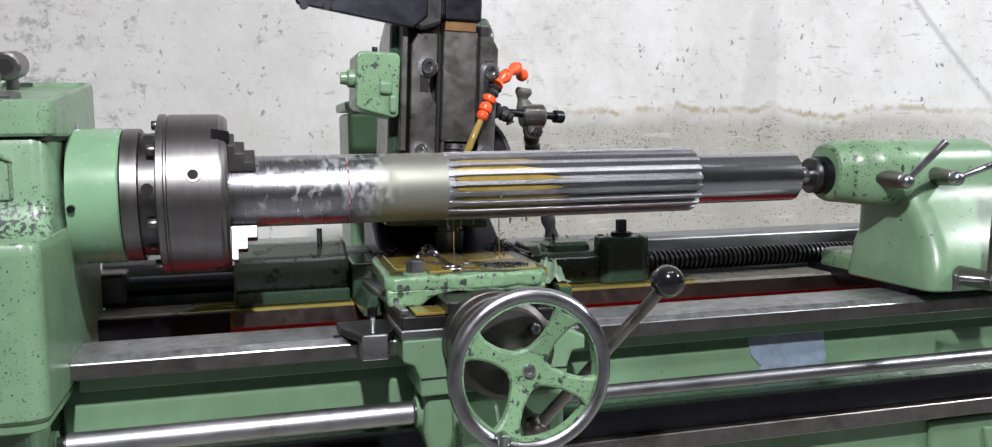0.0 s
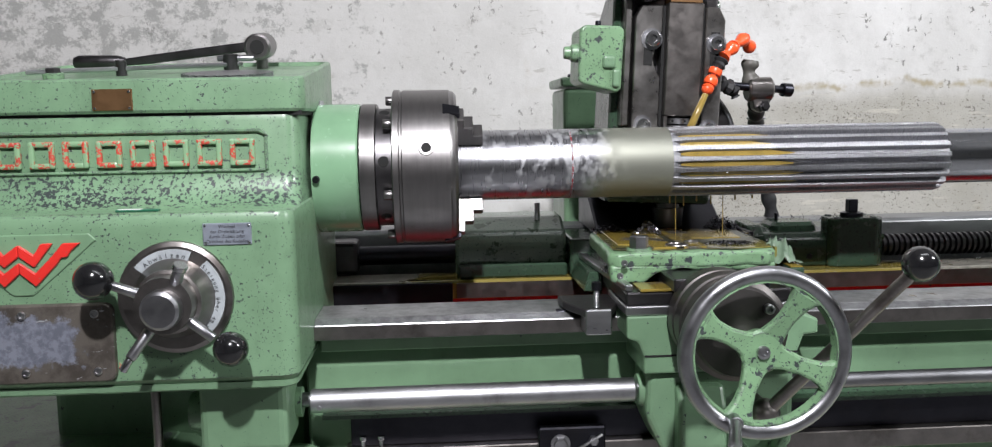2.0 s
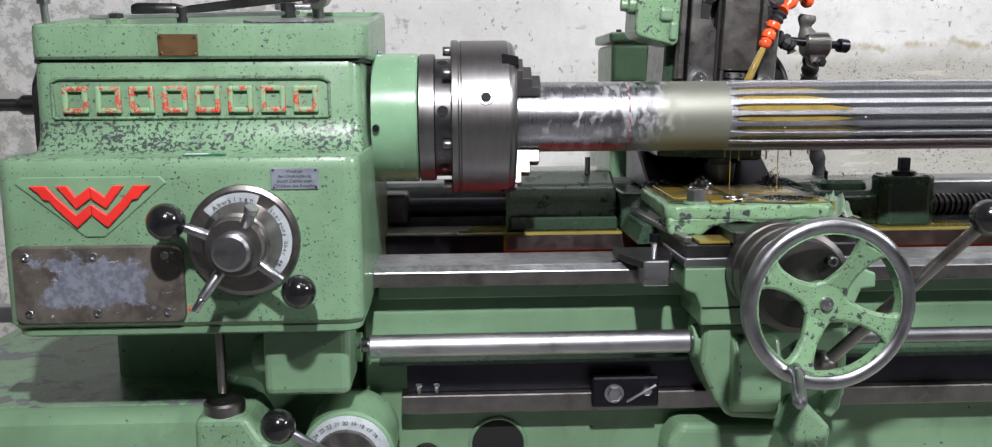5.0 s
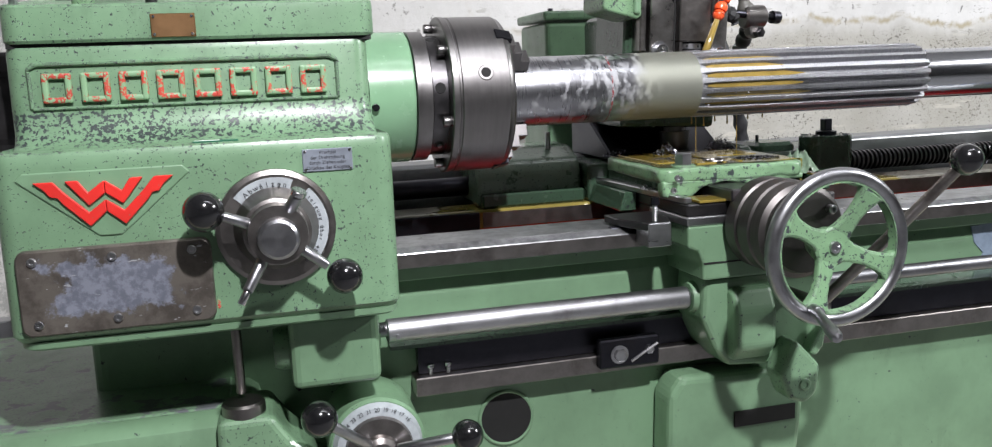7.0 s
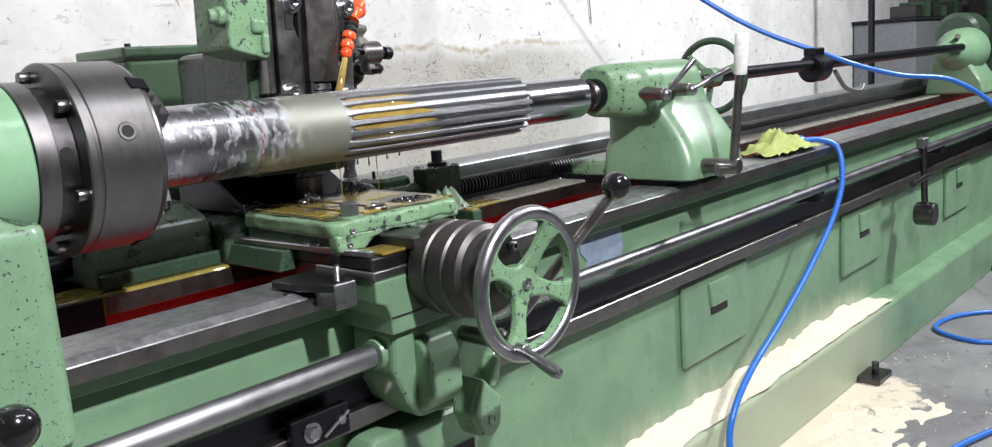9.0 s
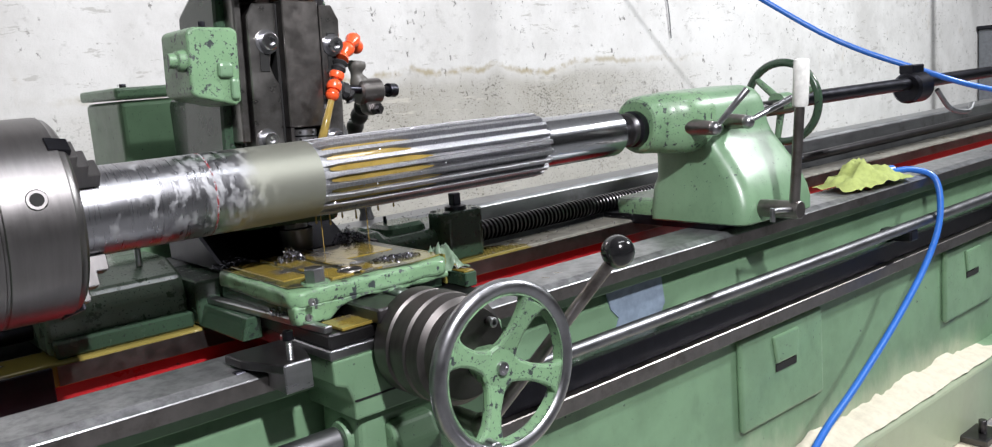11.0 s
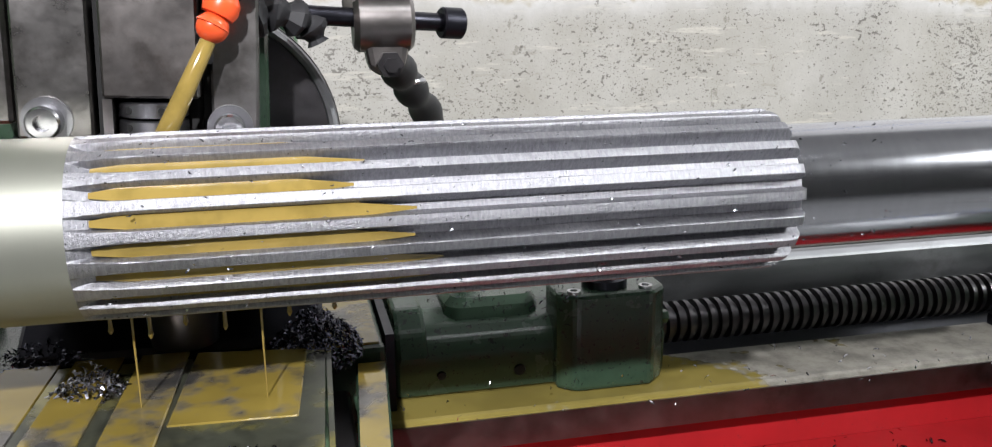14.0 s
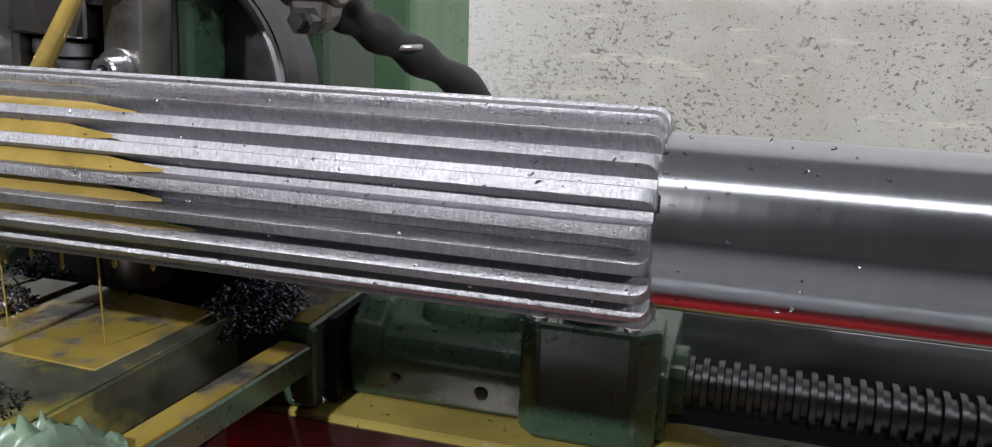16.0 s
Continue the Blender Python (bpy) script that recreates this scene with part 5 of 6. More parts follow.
# ---- coolant line ----
cool = thing("coolant_line", (0.56, 1.85, 1.05), "segmented orange and black coolant hose on a clamp", "coolant hose")
pts = smooth_path([(0.548, 1.835, 1.392), (0.541, 1.82, 1.425), (0.517, 1.79, 1.440), (0.487, 1.765, 1.423), (0.463, 1.752, 1.401), (0.446, 1.745, 1.377), (0.436, 1.742, 1.357), (0.4265, 1.738, 1.339)], 1)
for i, (p, q) in enumerate(zip(pts[1:], pts[2:])):
    d = (q - p)
    L = d.length
    if i == 3:
        continue
    seg = turn([(0, 0.0135), (0.006, 0.0145), (0.012, 0.0125), (L * 0.62, 0.0078), (L * 0.9, 0.0125), (L, 0.0135)], "z", n=18)
    seg.transform(Matrix.Translation(p) @ d.to_track_quat("Z", "Y").to_matrix().to_4x4())
    part("orange_joint", seg, ORANGE, cool, "orange plastic hose joint")
part("orange_nozzle", ball((0.4265, 1.738, 1.338), 0.0125, 20), ORANGE, cool)
part("tape_wrap", tube([(0.459, 1.752, 1.396), (0.452, 1.749, 1.384), (0.441, 1.747, 1.370), (0.436, 1.745, 1.355), (0.424, 1.752, 1.335), (0.416, 1.756, 1.312)], lambda s: 0.014 - 0.008 * s + 0.002 * math.sin(s * 40), 12, 5), RUBBER, cool, "black tape wrapped round the joints")
part("coolant_jet", rod((0.424, 1.738, 1.331), (0.380, 1.722, 1.246), 0.0062, 12, 0.0085), OIL, cool, "amber jet of cutting oil")
part("cross_bolt", rod((0.455, 1.80, 1.349), (0.628, 1.848, 1.337), 0.0085, 18), BLACKSTEEL, cool)
part("bolt_head", rod((0.622, 1.8465, 1.3372), (0.643, 1.852, 1.3357), 0.0145, 20), BLACKSTEEL, cool)
part("rag", tube([(0.452, 1.79, 1.345), (0.468, 1.795, 1.350), (0.486, 1.80, 1.345), (0.500, 1.808, 1.338), (0.508, 1.81, 1.322)], lambda s: 0.017 - 0.006 * s + 0.004 * math.sin(s * 25), 9, 5), RUBBER, cool, "black rag tied to the bolt")
part("clamp", turn([(0.540, 0.022), (0.545, 0.026), (0.590, 0.026), (0.594, 0.022)], "x", (0, 1.835, 1.338), 24), BROWNSTEEL, cool, "grey cast clamp")
part("clamp_foot", prism([(0.546, 1.335), (0.592, 1.335), (0.586, 1.300), (0.570, 1.288), (0.553, 1.296)], "y", 1.820, 1.85, 0.006, 2), BROWNSTEEL, cool)
part("clamp_nut", turn([(1.820, 0.012), (1.806, 0.012), (1.806, 0.007), (1.798, 0.007)], "y", (0.570, 0, 1.302), 6), DARK, cool)
part("dirty_sleeve", tube([(0.549, 1.836, 1.40), (0.546, 1.838, 1.375), (0.553, 1.838, 1.35), (0.565, 1.838, 1.33)], lambda s: 0.0155 + 0.0035 * math.sin(s * 14), 14, 6), plain("dirty_grey_tube", (0.10, 0.095, 0.085), 0.5), cool, "dirty grey upper hose end")
hose_pts = [(0.566, 1.850, 1.325), (0.580, 1.885, 1.302), (0.607, 1.96, 1.268), (0.645, 2.05, 1.215), (0.676, 2.085, 1.12), (0.704, 2.11, 1.045), (0.725, 2.16, 0.95), (0.73, 2.18, 0.80)]
part("black_hose", tube(hose_pts, lambda s: 0.0165 + 0.0025 * math.sin(s * 70), 16, 12), RUBBER, cool, "black segmented hose")
part("hose_ring", torus((0.600, 1.94, 1.277), 0.0185, 0.0028, "z", 24, 8), STEEL, cool)

# ---- tailstock ----
tail = thing("tailstock", (1.45, 1.63, 0.94), "green tailstock clamped on the ways with levers", "tailstock")
part("foot", loft([(0.960, 1.347, 1.62, 1.735, 1.895, 0.03), (0.988, 1.345, 1.62, 1.735, 1.895, 0.03), (0.999, 1.350, 1.62, 1.739, 1.89, 0.028), (1.003, 1.360, 1.62, 1.745, 1.88, 0.024)]), GREEN_CHIP, tail, "green tailstock foot with oily chips")
# black slab stands in for the dark gap beneath the foot
part("sole", prism([(1.345, 1.70), (1.345, 1.56), (1.60, 1.527), (1.61, 1.93), (1.345, 1.93)], "z", 0.9355, 0.959), BLACKSTEEL, tail)
SKIRT = [(0.952, 1.335, 1.640, 1.480, 0.03), (0.956, 1.330, 1.644, 1.475, 0.034), (0.985, 1.333, 1.644, 1.474, 0.036), (1.010, 1.338, 1.643, 1.479, 0.038), (1.035, 1.342, 1.641, 1.488, 0.04), (1.060, 1.345, 1.639, 1.501, 0.042),
         (1.085, 1.347, 1.637, 1.517, 0.042), (1.110, 1.348, 1.635, 1.536, 0.042), (1.135, 1.348, 1.633, 1.556, 0.042), (1.155, 1.347, 1.631, 1.569, 0.042), (1.175, 1.345, 1.629, 1.577, 0.042),
         (1.200, 1.340, 1.627, 1.582, 0.042), (1.225, 1.338, 1.624, 1.586, 0.042), (1.245, 1.338, 1.621, 1.593, 0.042), (1.260, 1.340, 1.616, 1.606, 0.04), (1.269, 1.346, 1.609, 1.624, 0.034), (1.2735, 1.355, 1.600, 1.645, 0.025)]
body = part("body", loft([(z, xa, xb, yf, 1.76 if z > 1.04 else 1.77, r) if z < 1.25 else (z, xa, xb, yf, 3.39 - yf, r) for z, xa, xb, yf, r in SKIRT]), GREEN, tail, "glossy green tailstock body with a flared skirt")
part("barrel", loft([(1.2175, 1.640, 1.748, 1.146, 1.260, 0.050), (1.221, 1.634, 1.754, 1.140, 1.266, 0.056), (1.232, 1.629, 1.759, 1.135, 1.271, 0.060), (1.255, 1.622, 1.763, 1.133, 1.2725, 0.062), (1.272, 1.606, 1.764, 1.131, 1.2735, 0.062), (1.288, 1.586, 1.765, 1.129, 1.274, 0.060), (1.31, 1.576, 1.766, 1.127, 1.274, 0.058), (1.38, 1.578, 1.766, 1.125, 1.274, 0.056)], "x", 9), GREEN_CHIP, tail, "chipped green quill barrel")
part("quill", turn([(1.196, 0.036), (1.200, 0.043), (1.222, 0.043)], "x", (0, AY, AZ), 40), BLACKSTEEL, tail)
part("centre", turn([(1.130, 0.012), (1.137, 0.021), (1.228, 0.0225)], "x", (0, AY, AZ), 32), BRIGHT, tail, "bright steel centre")
part("centre_collar", turn([(1.176, 0.037), (1.179, 0.040), (1.190, 0.040), (1.1965, 0.034)], "x", (0, AY, AZ), 32), DARK, tail)
for x, y, z, tip in ((1.300, 1.530, 1.188, (1.345, 1.465, 1.272)), (1.425, 1.525, 1.191, (1.519, 1.458, 1.238))):
    lv = part("clamp_boss", rod((x, y + 0.10, z + 0.004), (x, y, z), 0.0225, 20, 0.0165), BROWNSTEEL, tail)
    part("lever_ball", ball((x, y - 0.004, z - 0.001), 0.0165, 20), WHEELSTEEL, lv)
    part("lever_arm", rod((x, y - 0.005, z), tip, 0.0065, 14, 0.0085), WHEELSTEEL, lv)
lk = part("clamp_lever", rod((1.400, 1.390, 0.985), (1.383, 1.354, 1.27), 0.0125, 16, 0.011), BROWNSTEEL, tail, "long clamping lever with a white grip")
part("white_grip", turn([(0, 0.016), (0.004, 0.0175), (0.098, 0.0175), (0.103, 0.015)], "z", n=24), WHITE, lk, "white plastic grip sleeve")
lk.children[-1].data.transform(look((1.3855, 1.3585, 1.227), (1.377, 1.346, 1.329)) @ pose(0, 0, 0, 180))
part("pivot", rod((1.400, 1.475, 0.988), (1.400, 1.372, 0.988), 0.021, 24), BROWNSTEEL, tail)
part("t_handle", rod((1.308, 1.388, 1.000), (1.393, 1.388, 0.990), 0.006, 12), WHEELSTEEL, tail)
part("t_handle_tip", rod((1.308, 1.388, 1.006), (1.308, 1.388, 0.975), 0.006, 12), WHEELSTEEL, tail)
part("wheel_shaft", turn([(1.62, 0.022), (1.90, 0.022)], "x", (0, AY, AZ), 24), DARK, tail)
tw = part("tail_wheel", torus((1.86, AY, AZ + 0.012), 0.112, 0.0115, "x", 56, 14), GREEN_OILY, tail, "dark green tailstock wheel")
for a in (20, 140, 260):
    d = radial(a)
    c = Vector((1.86, AY, AZ + 0.012))
    part("spoke", rod(c + d * 0.02, c + d * 0.108, 0.011, 12, 0.009), GREEN_WORN, tw)
part("wheel_hub", turn([(1.83, 0.028), (1.885, 0.028)], "x", (0, AY, AZ + 0.012), 28), GREEN_WORN, tw)

# ---- long drive shaft to the far gearbox ----
drive = thing("drive_shaft", (3.0, AY, AZ), "dark drive shaft between tailstock and far gearbox", "drive shaft")
part("bar", turn([(1.90, 0.0215), (4.67, 0.0215)], "x", (0, AY, AZ + 0.012), 24), BLACKSTEEL, drive)
part("shaft_clamp", turn([(2.63, 0.045), (2.64, 0.053), (2.725, 0.053), (2.735, 0.045)], "x", (0, AY, AZ - 0.002), 28), BLACKSTEEL, drive, "black clamp ring on the shaft")
part("clamp_ear", box(2.64, 2.725, AY - 0.02, AY + 0.03, AZ + 0.045, AZ + 0.075, 0.004, 1), BLACKSTEEL, drive)
part("stay", tube([(2.80, AY - 0.03, AZ - 0.02), (2.86, AY - 0.05, AZ - 0.09), (2.98, AY - 0.06, AZ - 0.11), (3.05, AY - 0.05, AZ - 0.09)], 0.009, 10, 5), CAST, drive)
gear = thing("far_gearbox", (4.4, 1.66, 0.94), "rounded green gearbox at the bed end", "gearbox")
part("housing", turn([(4.45, 0.03), (4.47, 0.05), (4.56, 0.065), (4.66, 0.10), (4.74, 0.125), (4.90, 0.13), (4.94, 0.12), (4.95, 0.03)], "x", (0.12, 1.76, 1.185), 48), GREEN_SIDE, gear)
part("foot", prism([(1.60, 0.945), (1.62, 1.02), (1.70, 1.14), (1.88, 1.14), (1.92, 0.945)], "x", 4.80, 5.12, 0.015, 2), GREEN_SIDE, gear)
part("crank", rod((4.62, 1.70, 1.27), (4.83, 1.76, 1.245), 0.014, 12), DARK, gear)
part("motor", turn([(5.16, 0.10), (5.18, 0.125), (5.40, 0.125), (5.42, 0.10)], "x", (0, 1.85, 1.28), 40), GREEN_OILY, gear)

# ---- hanging weight on the feed rod ----
hang = thing("hanging_weight", (3.05, 1.47, 0.60), "dark weight hanging on a lever from the rod", "weight")
part("hanger", rod((3.30, 1.478, 0.822), (3.30, 1.470, 0.58), 0.014, 12), DARK, hang)
part("cross_arm", rod((3.12, 1.466, 0.685), (3.34, 1.466, 0.695), 0.013, 12), DARK, hang)
part("weight", turn([(1.425, 0.045), (1.43, 0.05), (1.50, 0.05), (1.505, 0.045)], "y", (3.30, 0, 0.53), 28), DARK, hang)
part("clip", box(3.27, 3.33, 1.466, 1.50, 0.815, 0.86, 0.004, 1), CAST, hang)

# ---- hoses and cloth ----
hose = thing("air_hose", (2.2, 1.45, 0), "blue air hose hanging over the way to the floor", "hose")
part("tube", tube([(2.30, 1.60, 0.952), (2.37, 1.555, 0.952), (2.41, 1.502, 0.915), (2.36, 1.470, 0.80), (2.24, 1.462, 0.68), (2.03, 1.458, 0.55), (1.80, 1.452, 0.44), (1.60, 1.445, 0.36), (1.47, 1.437, 0.28), (1.42, 1.43, 0.19), (1.42, 1.40, 0.08), (1.47, 1.33, 0.022), (1.75, 1.12, 0.021), (2.2, 1.0, 0.014), (2.55, 0.88, 0.0105), (3.0, 0.7, 0.0105), (3.4, 0.3, 0.0105)], 0.010, 12, 8), BLUE, hose)
part("connector", rod((2.27, 1.615, 0.955), (2.32, 1.595, 0.955), 0.017, 14), BLUE, hose)
over = thing("overhead_hose", (3.3, 1.3, 0), "blue hose slung from the wall into a floor loop", "hose")
part("tube", tube([(1.95, 2.96, 2.75), (2.22, 2.57, 1.98), (2.58, 2.05, 1.452), (2.77, 1.67, 1.235), (3.0, 1.50, 1.145), (3.2, 1.335, 1.10), (3.36, 1.20, 0.95), (3.40, 1.14, 0.70), (3.42, 1.10, 0.37), (3.40, 1.08, 0.10), (3.33, 1.10, 0.014), (3.23, 1.24, 0.0105), (3.32, 1.42, 0.0105), (3.52, 1.42, 0.0105), (3.68, 1.32, 0.0105), (3.80, 1.15, 0.0105), (4.3, 0.8, 0.0105)], 0.010, 12, 8), BLUE, over)
wire = solid("wall_wire", tube([(2.98, 2.972, 2.6), (2.96, 2.972, 1.9), (3.0, 2.972, 1.6), (3.01, 2.972, 1.46)], 0.003, 8, 6), CAST, "thin dark wire hanging on the wall", "wire")


def cloth_mesh(c, sx, sy, h, seed):
    bm = B()
    n = 22
    grid = []
    for i in range(n):
        for j in range(n):
            u, v = i / (n - 1) - 0.5, j / (n - 1) - 0.5
            edge = 1.15 - 0.35 * noise.noise(Vector((u * 3, v * 3, seed)))
            fold = abs(noise.noise(Vector((u * 5 + seed, v * 3.2, 0.3)))) + 0.5 * abs(noise.noise(Vector((u * 11, v * 9, seed))))
            fall = max(0.0, 1 - 3.6 * (u * u + v * v))
            grid.append(bm.verts.new((c[0] + u * sx * edge + 0.1 * v * sx, c[1] + v * sy * edge, c[2] + h * fold * (0.25 + fall) + 0.55 * h * fall)))
    for i in range(n - 1):
        for j in range(n - 1):
            bm.faces.new((grid[i * n + j], grid[(i + 1) * n + j], grid[(i + 1) * n + j + 1], grid[i * n + j + 1])).smooth = True
    return bm


solid("cleaning_cloth", cloth_mesh((2.13, 1.60, 0.941), 0.30, 0.15, 0.055, 2.0), CLOTH, "crumpled yellow-green cleaning cloth on the front way", "cloth")
solid("oily_rag", cloth_mesh((0.508, 1.565, 1.0145), 0.055, 0.085, 0.034, 7.0), plain("pale_green_wet_rag", (0.13, 0.19, 0.13), 0.35), "wet pale green rag hanging on the table edge", "rag")

# ---- tools on the sloping headstock lid ----
TZ = 1.353
wr = thing("clamp_wrench", (-0.65, 1.84, 1.39), "grey steel socket wrench lying on the headstock", "wrench")
part("grip", turn([(0, 0.010), (0.01, 0.0145), (0.085, 0.0135), (0.10, 0.009)], "z", n=18), DARK, wr)
wr.children[-1].data.transform(look((-0.845, 1.84, TZ + 0.018), (-0.60, 1.84, TZ + 0.018)) @ pose(0, 0, 0, 180))
part("shank", prism([(-0.75, 0.010), (-0.69, 0.014), (-0.55, 0.030), (-0.49, 0.036), (-0.49, 0.056), (-0.56, 0.048), (-0.69, 0.032), (-0.75, 0.024)], "y", 1.832, 1.848, 0.003, 1), DARK, wr)
wr.children[-1].data.transform(Matrix.Translation((0, 0, TZ)))
part("socket", turn([(1.795, 0.022), (1.798, 0.0265), (1.87, 0.0265), (1.873, 0.022)], "y", (-0.472, 0, TZ + 0.046), 28), CHUCK, wr)
part("socket_bore", turn([(1.7935, 0.014), (1.7955, 0.014)], "y", (-0.472, 0, TZ + 0.046), 20), DARKHOLE, wr)
part("foot", rod((-0.472, 1.84, TZ), (-0.472, 1.84, TZ + 0.024), 0.012, 14), CHUCK, wr)
rt = thing("ratchet_bar", (-0.6, 1.74, 1.38), "flat steel bar with a clamping screw on the headstock", "tool")
part("bar", prism([(-0.84, 1.60), (-0.84, 1.612), (-0.50, 1.79), (-0.50, 1.770)], "z", TZ + 0.010, TZ + 0.018, 0.002, 1), STEEL, rt)
part("stud", rod((-0.70, 1.678, TZ), (-0.70, 1.678, TZ + 0.030), 0.010, 14), DARK, rt)
part("stud", rod((-0.520, 1.772, TZ), (-0.520, 1.772, TZ + 0.034), 0.015, 14), DARK, rt)
part("screw", rod((-0.545, 1.772, TZ + 0.026), (-0.475, 1.772, TZ + 0.026), 0.006, 12), WHEELSTEEL, rt)
cutter = thing("gear_cutter", (-0.50, 1.62, 1.37), "toothed steel cutter disc lying on the headstock", "gear")
pts2 = []
for i in range(96):
    r = 0.080 if i % 4 in (0, 1) else 0.073
    a = 2 * math.pi * i / 96
    pts2.append((-0.490 + r * math.cos(a), 1.605 + r * math.sin(a)))
part("disc", prism(pts2, "z", TZ + 0.0005, TZ + 0.009), WHEELSTEEL, cutter)
stud = thing("lid_stud", (-0.885, 1.53, 1.357), "upright stud with two nuts on the headstock lid", "stud")
part("stud", rod((-0.885, 1.53, TZ), (-0.885, 1.53, TZ + 0.060), 0.0065, 14), STEEL, stud)
hex_bolt((-0.885, 1.53, TZ + 0.040), 0.012, 0.010, stud, "z", "nut")
plug = thing("filler_plug", (-0.80, 1.60, 1.366), "green filler cap on the headstock lid", "cap")
part("neck", rod((-0.80, 1.62, TZ), (-0.80, 1.62, TZ + 0.012), 0.018, 20), GREEN_CHIP, plug)
part("cap", turn([(TZ + 0.012, 0.014), (TZ + 0.02, 0.013), (TZ + 0.021, 0.010)], "z", (-0.80, 1.62, 0), 6), DARK, plug)
for t in (wr, rt, cutter, stud, plug):
    for c in t.children:
        c.data.transform(LID_SLOPE)

# ---- far end ----
box_far = thing("wall_cabinet", (7.5, 2.75, 0), "grey steel control cabinet by the wall", "cabinet")
part("case", box(6.55, 8.6, 2.50, 2.97, 0, 1.40, 0.01, 2), GREYBOX, box_far)
part("top", box(6.53, 8.62, 2.48, 2.975, 1.401, 1.425, 0.004, 1), BLACKSTEEL, box_far)
for i in range(7):
    x = 6.75 + i * 0.22
    part("small_case", box(x, x + 0.15, 2.56, 2.76, 1.4255, 1.52 + 0.03 * (i % 3), 0.006, 1), GREEN_OILY if i % 2 else DARK, box_far)
pipe = solid("wall_pipe", rod((5.66, 2.52, 0.0), (5.66, 2.52, 3.2), 0.022, 14), BLACKSTEEL, "dark upright conduit pipe beside the cabinet", "pipe")

far_m = thing("far_machine", (8.6, 2.1, 0), "dark green machine cabinet at the far end", "machine")
part("cabinet", box(8.3, 9.6, 1.75, 2.45, 0, 2.1, 0.03, 2), GREEN_OILY, far_m)
part("door", box(8.285, 8.302, 1.82, 2.38, 0.5, 1.9, 0.006, 1), GREEN_SIDE, far_m)

# ---- chips, oil and powder ----


def swarf(c, sx, sy, h, count, size, seed):
    """Small curled slivers heaped up."""
    rng = random.Random(seed)
    verts, faces = [], []
    for _ in range(count):
        a, d = rng.random() * 6.283, math.sqrt(rng.random())
        x, y = c[0] + sx * d * math.cos(a), c[1] + sy * d * math.sin(a)
        z = c[2] + h * (1 - d) ** 0.8 * rng.random() + 0.0005
        m = pose(x, y, z, rng.uniform(-60, 60), rng.uniform(-60, 60), rng.uniform(0, 360))
        s, k = size * rng.uniform(0.5, 1.4), len(verts)
        for p in ((-1, -0.2, 0), (-0.3, -0.25, 0.35), (0.5, -0.2, 0.3), (1, -0.1, -0.1), (1, 0.15, -0.1), (0.5, 0.25, 0.35), (-0.3, 0.2, 0.4), (-1, 0.2, 0)):
            verts.append(m @ (Vector(p) * s))
        faces += [(k, k + 1, k + 6, k + 7), (k + 1, k + 2, k + 5, k + 6), (k + 2, k + 3, k + 4, k + 5)]
    me = bpy.data.meshes.new("swarf")
    me.from_pydata(verts, [], faces)
    return me


def heap(name, me, material, label, category):
    me.materials.append(material)
    return tagged(new(name, me), label, category, kind="stuff")


heap("steel_chips", swarf((0.306, 1.745, 1.0435), 0.030, 0.024, 0.034, 420, 0.0042, 1), CHIPMAT, "bright heap of steel chips on the table", "chips")
heap("wet_chips", swarf((0.490, 1.84, 1.031), 0.045, 0.075, 0.045, 2200, 0.0034, 2), CHIPDARK, "dark wet chips washed along the slide", "chips")
heap("wet_chips", swarf((0.245, 1.85, 1.04), 0.04, 0.05, 0.02, 350, 0.0034, 3), CHIPDARK, "dark wet chips in the corner of the slide", "chips")
heap("wet_chips", swarf((0.425, 1.585, 1.0446), 0.050, 0.035, 0.004, 420, 0.0028, 11), CHIPDARK, "thin dark chips spread over the table corner", "chips")
heap("loose_chips", swarf((0.193, 1.60, 0.998), 0.010, 0.03, 0.006, 60, 0.004, 4), CHIPMAT, "few bright chips on the slide edge", "chips")
heap("scattered_chips", swarf((0.72, 1.89, 1.056), 0.14, 0.06, 0.002, 70, 0.0028, 6), CHIPDARK, "chips scattered on the nut housing", "chips")
heap("floor_crumbs", swarf((2.6, 1.2, 0.0005), 0.75, 0.28, 0.001, 160, 0.006, 21), DUST, "pale crumbs of powder scattered on the floor", "crumbs")
heap("trough_chips", swarf((1.17, 1.735, 0.8505), 0.10, 0.055, 0.010, 420, 0.0042, 31), CHIPDARK, "dark chips heaped in the red trough", "chips")
heap("trough_chips", swarf((1.05, 1.80, 0.8505), 0.20, 0.06, 0.002, 70, 0.0035, 32), CHIPDARK, "chips scattered over the red trough", "chips")
heap("rail_chips", swarf((0.95, 1.83, 0.961), 0.45, 0.06, 0.001, 90, 0.003, 8), CHIPMAT, "small chips scattered on the rear way", "chips")


def powder(x0, x1, steps, seed):
    bm = B()
    rows = []
    for i in range(steps + 1):
        x = x0 + (x1 - x0) * i / steps
        taper = min(1.0, 6 * i / steps, 6 * (1 - i / steps))
        f = lambda k: noise.noise(Vector((x * 7, k, seed))) + 0.5 * noise.noise(Vector((x * 23, k, seed)))
        hgt = taper * (0.034 + 0.026 * f(0.0))
        out = 1.490 + 0.010 * f(3.0)
        top = 0.229
        row = [(x, 1.5795, top + hgt + 0.002), (x, 1.5795 - 0.3 * (1.58 - out), top + hgt * 0.9 + 0.004 * f(5.0)), (x, 1.5795 - 0.65 * (1.58 - out), top + hgt * 0.55 + 0.006 * f(7.0)), (x, out, top + 0.001)]
        rows.append([bm.verts.new(p) for p in row])
    for p, q in zip(rows, rows[1:]):
        for j in range(3):
            bm.faces.new((p[j], p[j + 1], q[j + 1], q[j])).smooth = True
    return bm


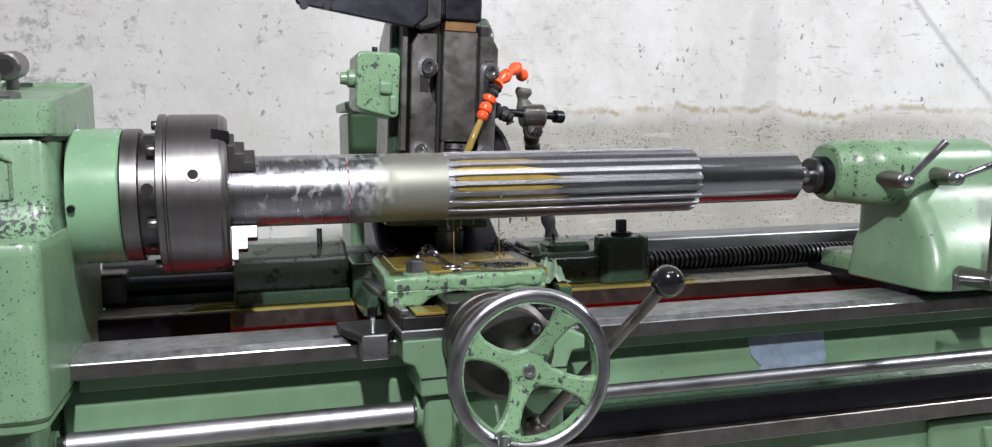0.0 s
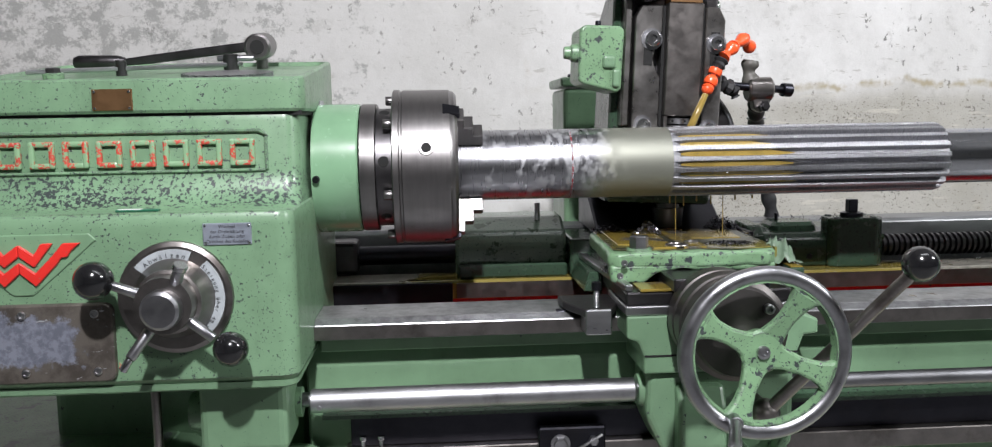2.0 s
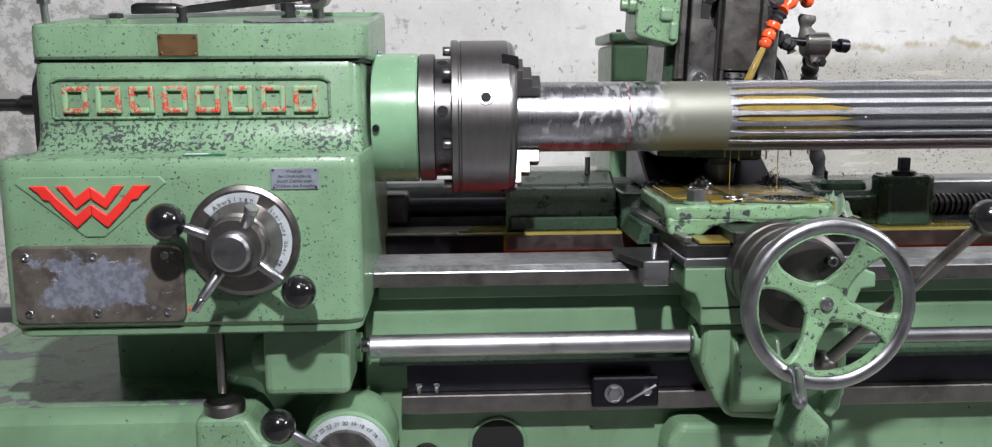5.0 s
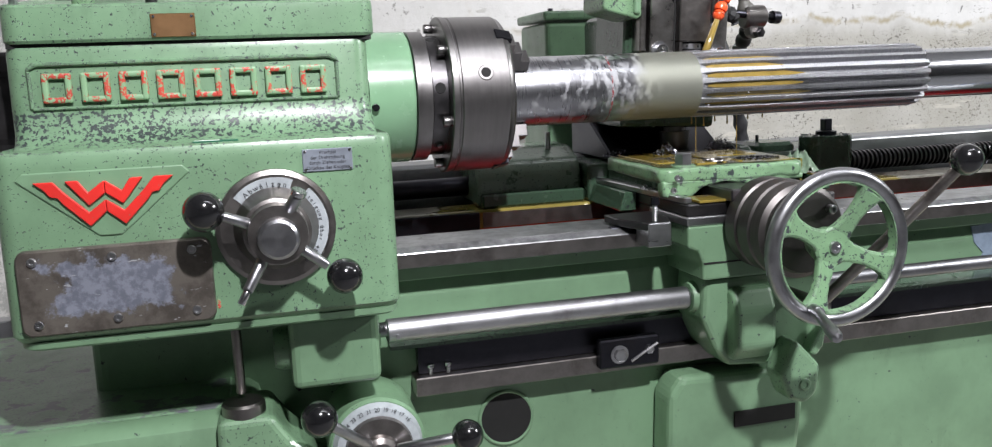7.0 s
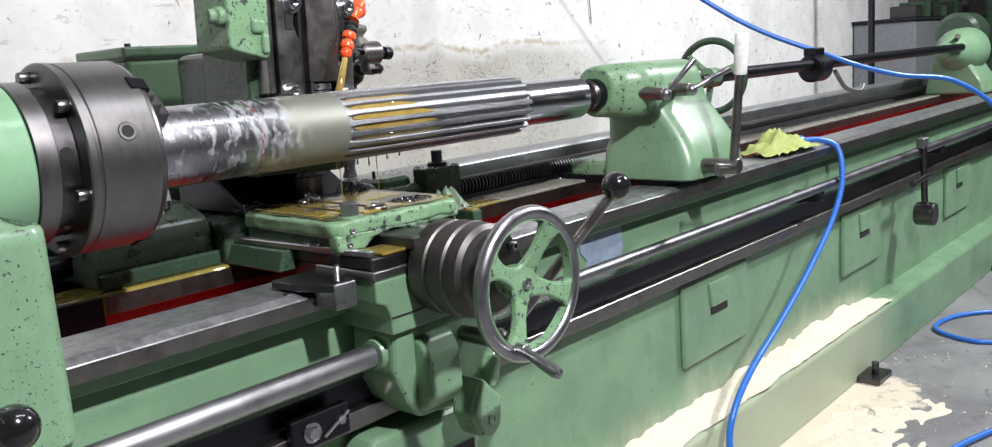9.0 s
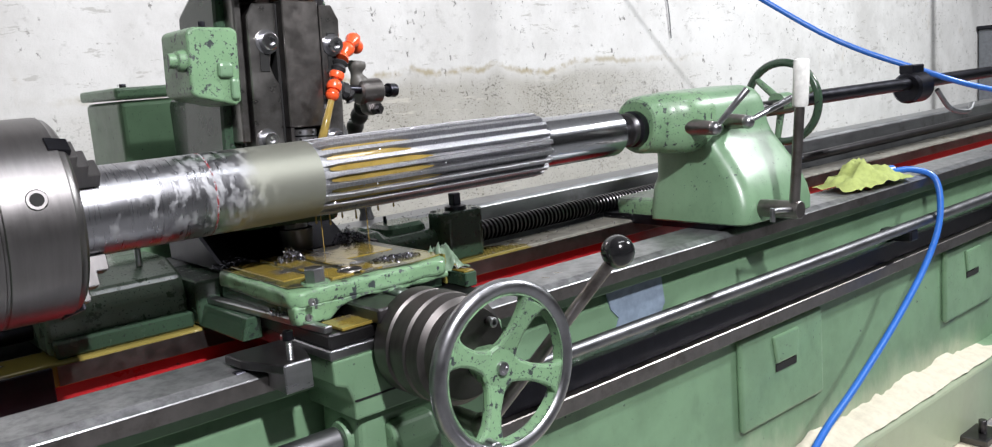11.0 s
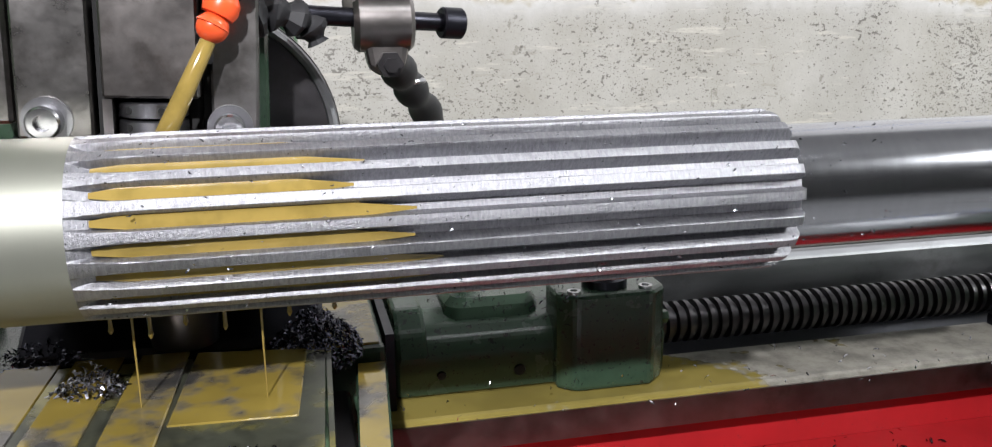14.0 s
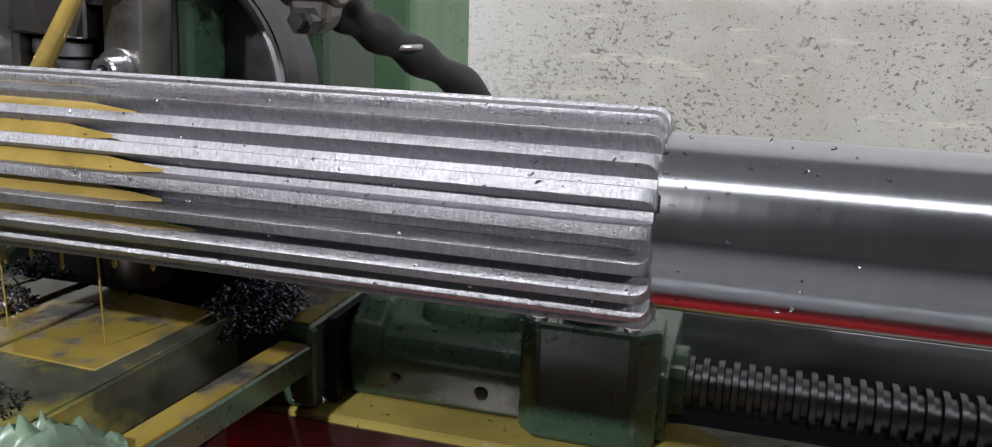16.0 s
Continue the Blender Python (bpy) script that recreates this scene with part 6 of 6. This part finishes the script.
solid("absorbent_powder", powder(0.75, 2.95, 160, 3.0), DUST, "cream absorbent powder heaped along the plinth ledge", "powder", kind="stuff")
spill = B()
bmesh.ops.create_grid(spill, x_segments=180, y_segments=50, size=0.5)
for v in spill.verts:
    u, w = v.co.x, v.co.y
    edge = max(0.0, 1 - 4 * u * u) * max(0.0, 1 - 4 * w * w)
    v.co = Vector((1.75 + u * 2.2, 1.27 + w * 0.44, 0.010 * min(0.7, edge * 1.5 - 0.92 + 0.75 * noise.noise(Vector((u * 8, w * 4, 1))) + 0.4 * noise.noise(Vector((u * 31, w * 13, 4))))))
for f in spill.faces:
    f.smooth = True
solid("spilt_powder", spill, DUST, "pale powder spilt on the floor by the plinth", "powder", kind="stuff")
for x, y, z0 in ((0.352, 1.700, 1.0485), (0.448, 1.70, 1.0465)):
    d = thing("oil_drip", (x, y, z0), "thin thread of oil dripping from the shaft", "oil drip", "oil drips")
    part("thread", rod((x, y, z0), (x, y, AZ - R1 + 0.004), 0.0005, 8, 0.0012), OIL, d)
for x, ln in ((0.338, 0.012), (0.366, 0.018), (0.392, 0.010), (0.421, 0.016), (0.470, 0.009), (0.505, 0.007)):
    d = thing("oil_drop", (x, 1.692, AZ - R1), "amber oil drop hanging under the milled shaft", "oil drop", "oil drops")
    part("drop", turn([(-ln - 0.003, 0.0006), (-ln, 0.0022), (-ln + 0.003, 0.0016), (-0.002, 0.0014), (0.006, 0.0026)], "z", (x, 1.692, AZ - R1), 10), OIL, d)
rng = random.Random(77)
verts, faces = [], []
for _ in range(230):        # slivers stuck to the wet teeth
    a = math.radians(rng.uniform(-55, 85))
    x, r, k = rng.uniform(S0 + 0.02, S1 + 0.12), R1 + 0.0018, len(verts)
    if x > S1:
        r = 0.0549
    m = Matrix.Translation((x, AY - r * math.cos(a), AZ + r * math.sin(a))) @ Matrix.Rotation(rng.uniform(0, 6.28), 4, "X") @ Matrix.Rotation(rng.uniform(-1, 1), 4, "Z")
    w = rng.uniform(0.0006, 0.0016)
    for p in ((-1.4, -0.4, 0), (0, -0.5, 0.5), (1.4, -0.3, 0), (1.2, 0.4, 0), (0, 0.5, 0.6), (-1.3, 0.4, 0)):
        verts.append(m @ (Vector(p) * w))
    faces += [(k, k + 1, k + 4, k + 5), (k + 1, k + 2, k + 3, k + 4)]
me = bpy.data.meshes.new("clinging_chips")
me.from_pydata(verts, [], faces)
heap("clinging_chips", me, CHIPMAT, "bright slivers stuck to the wet shaft", "chips")
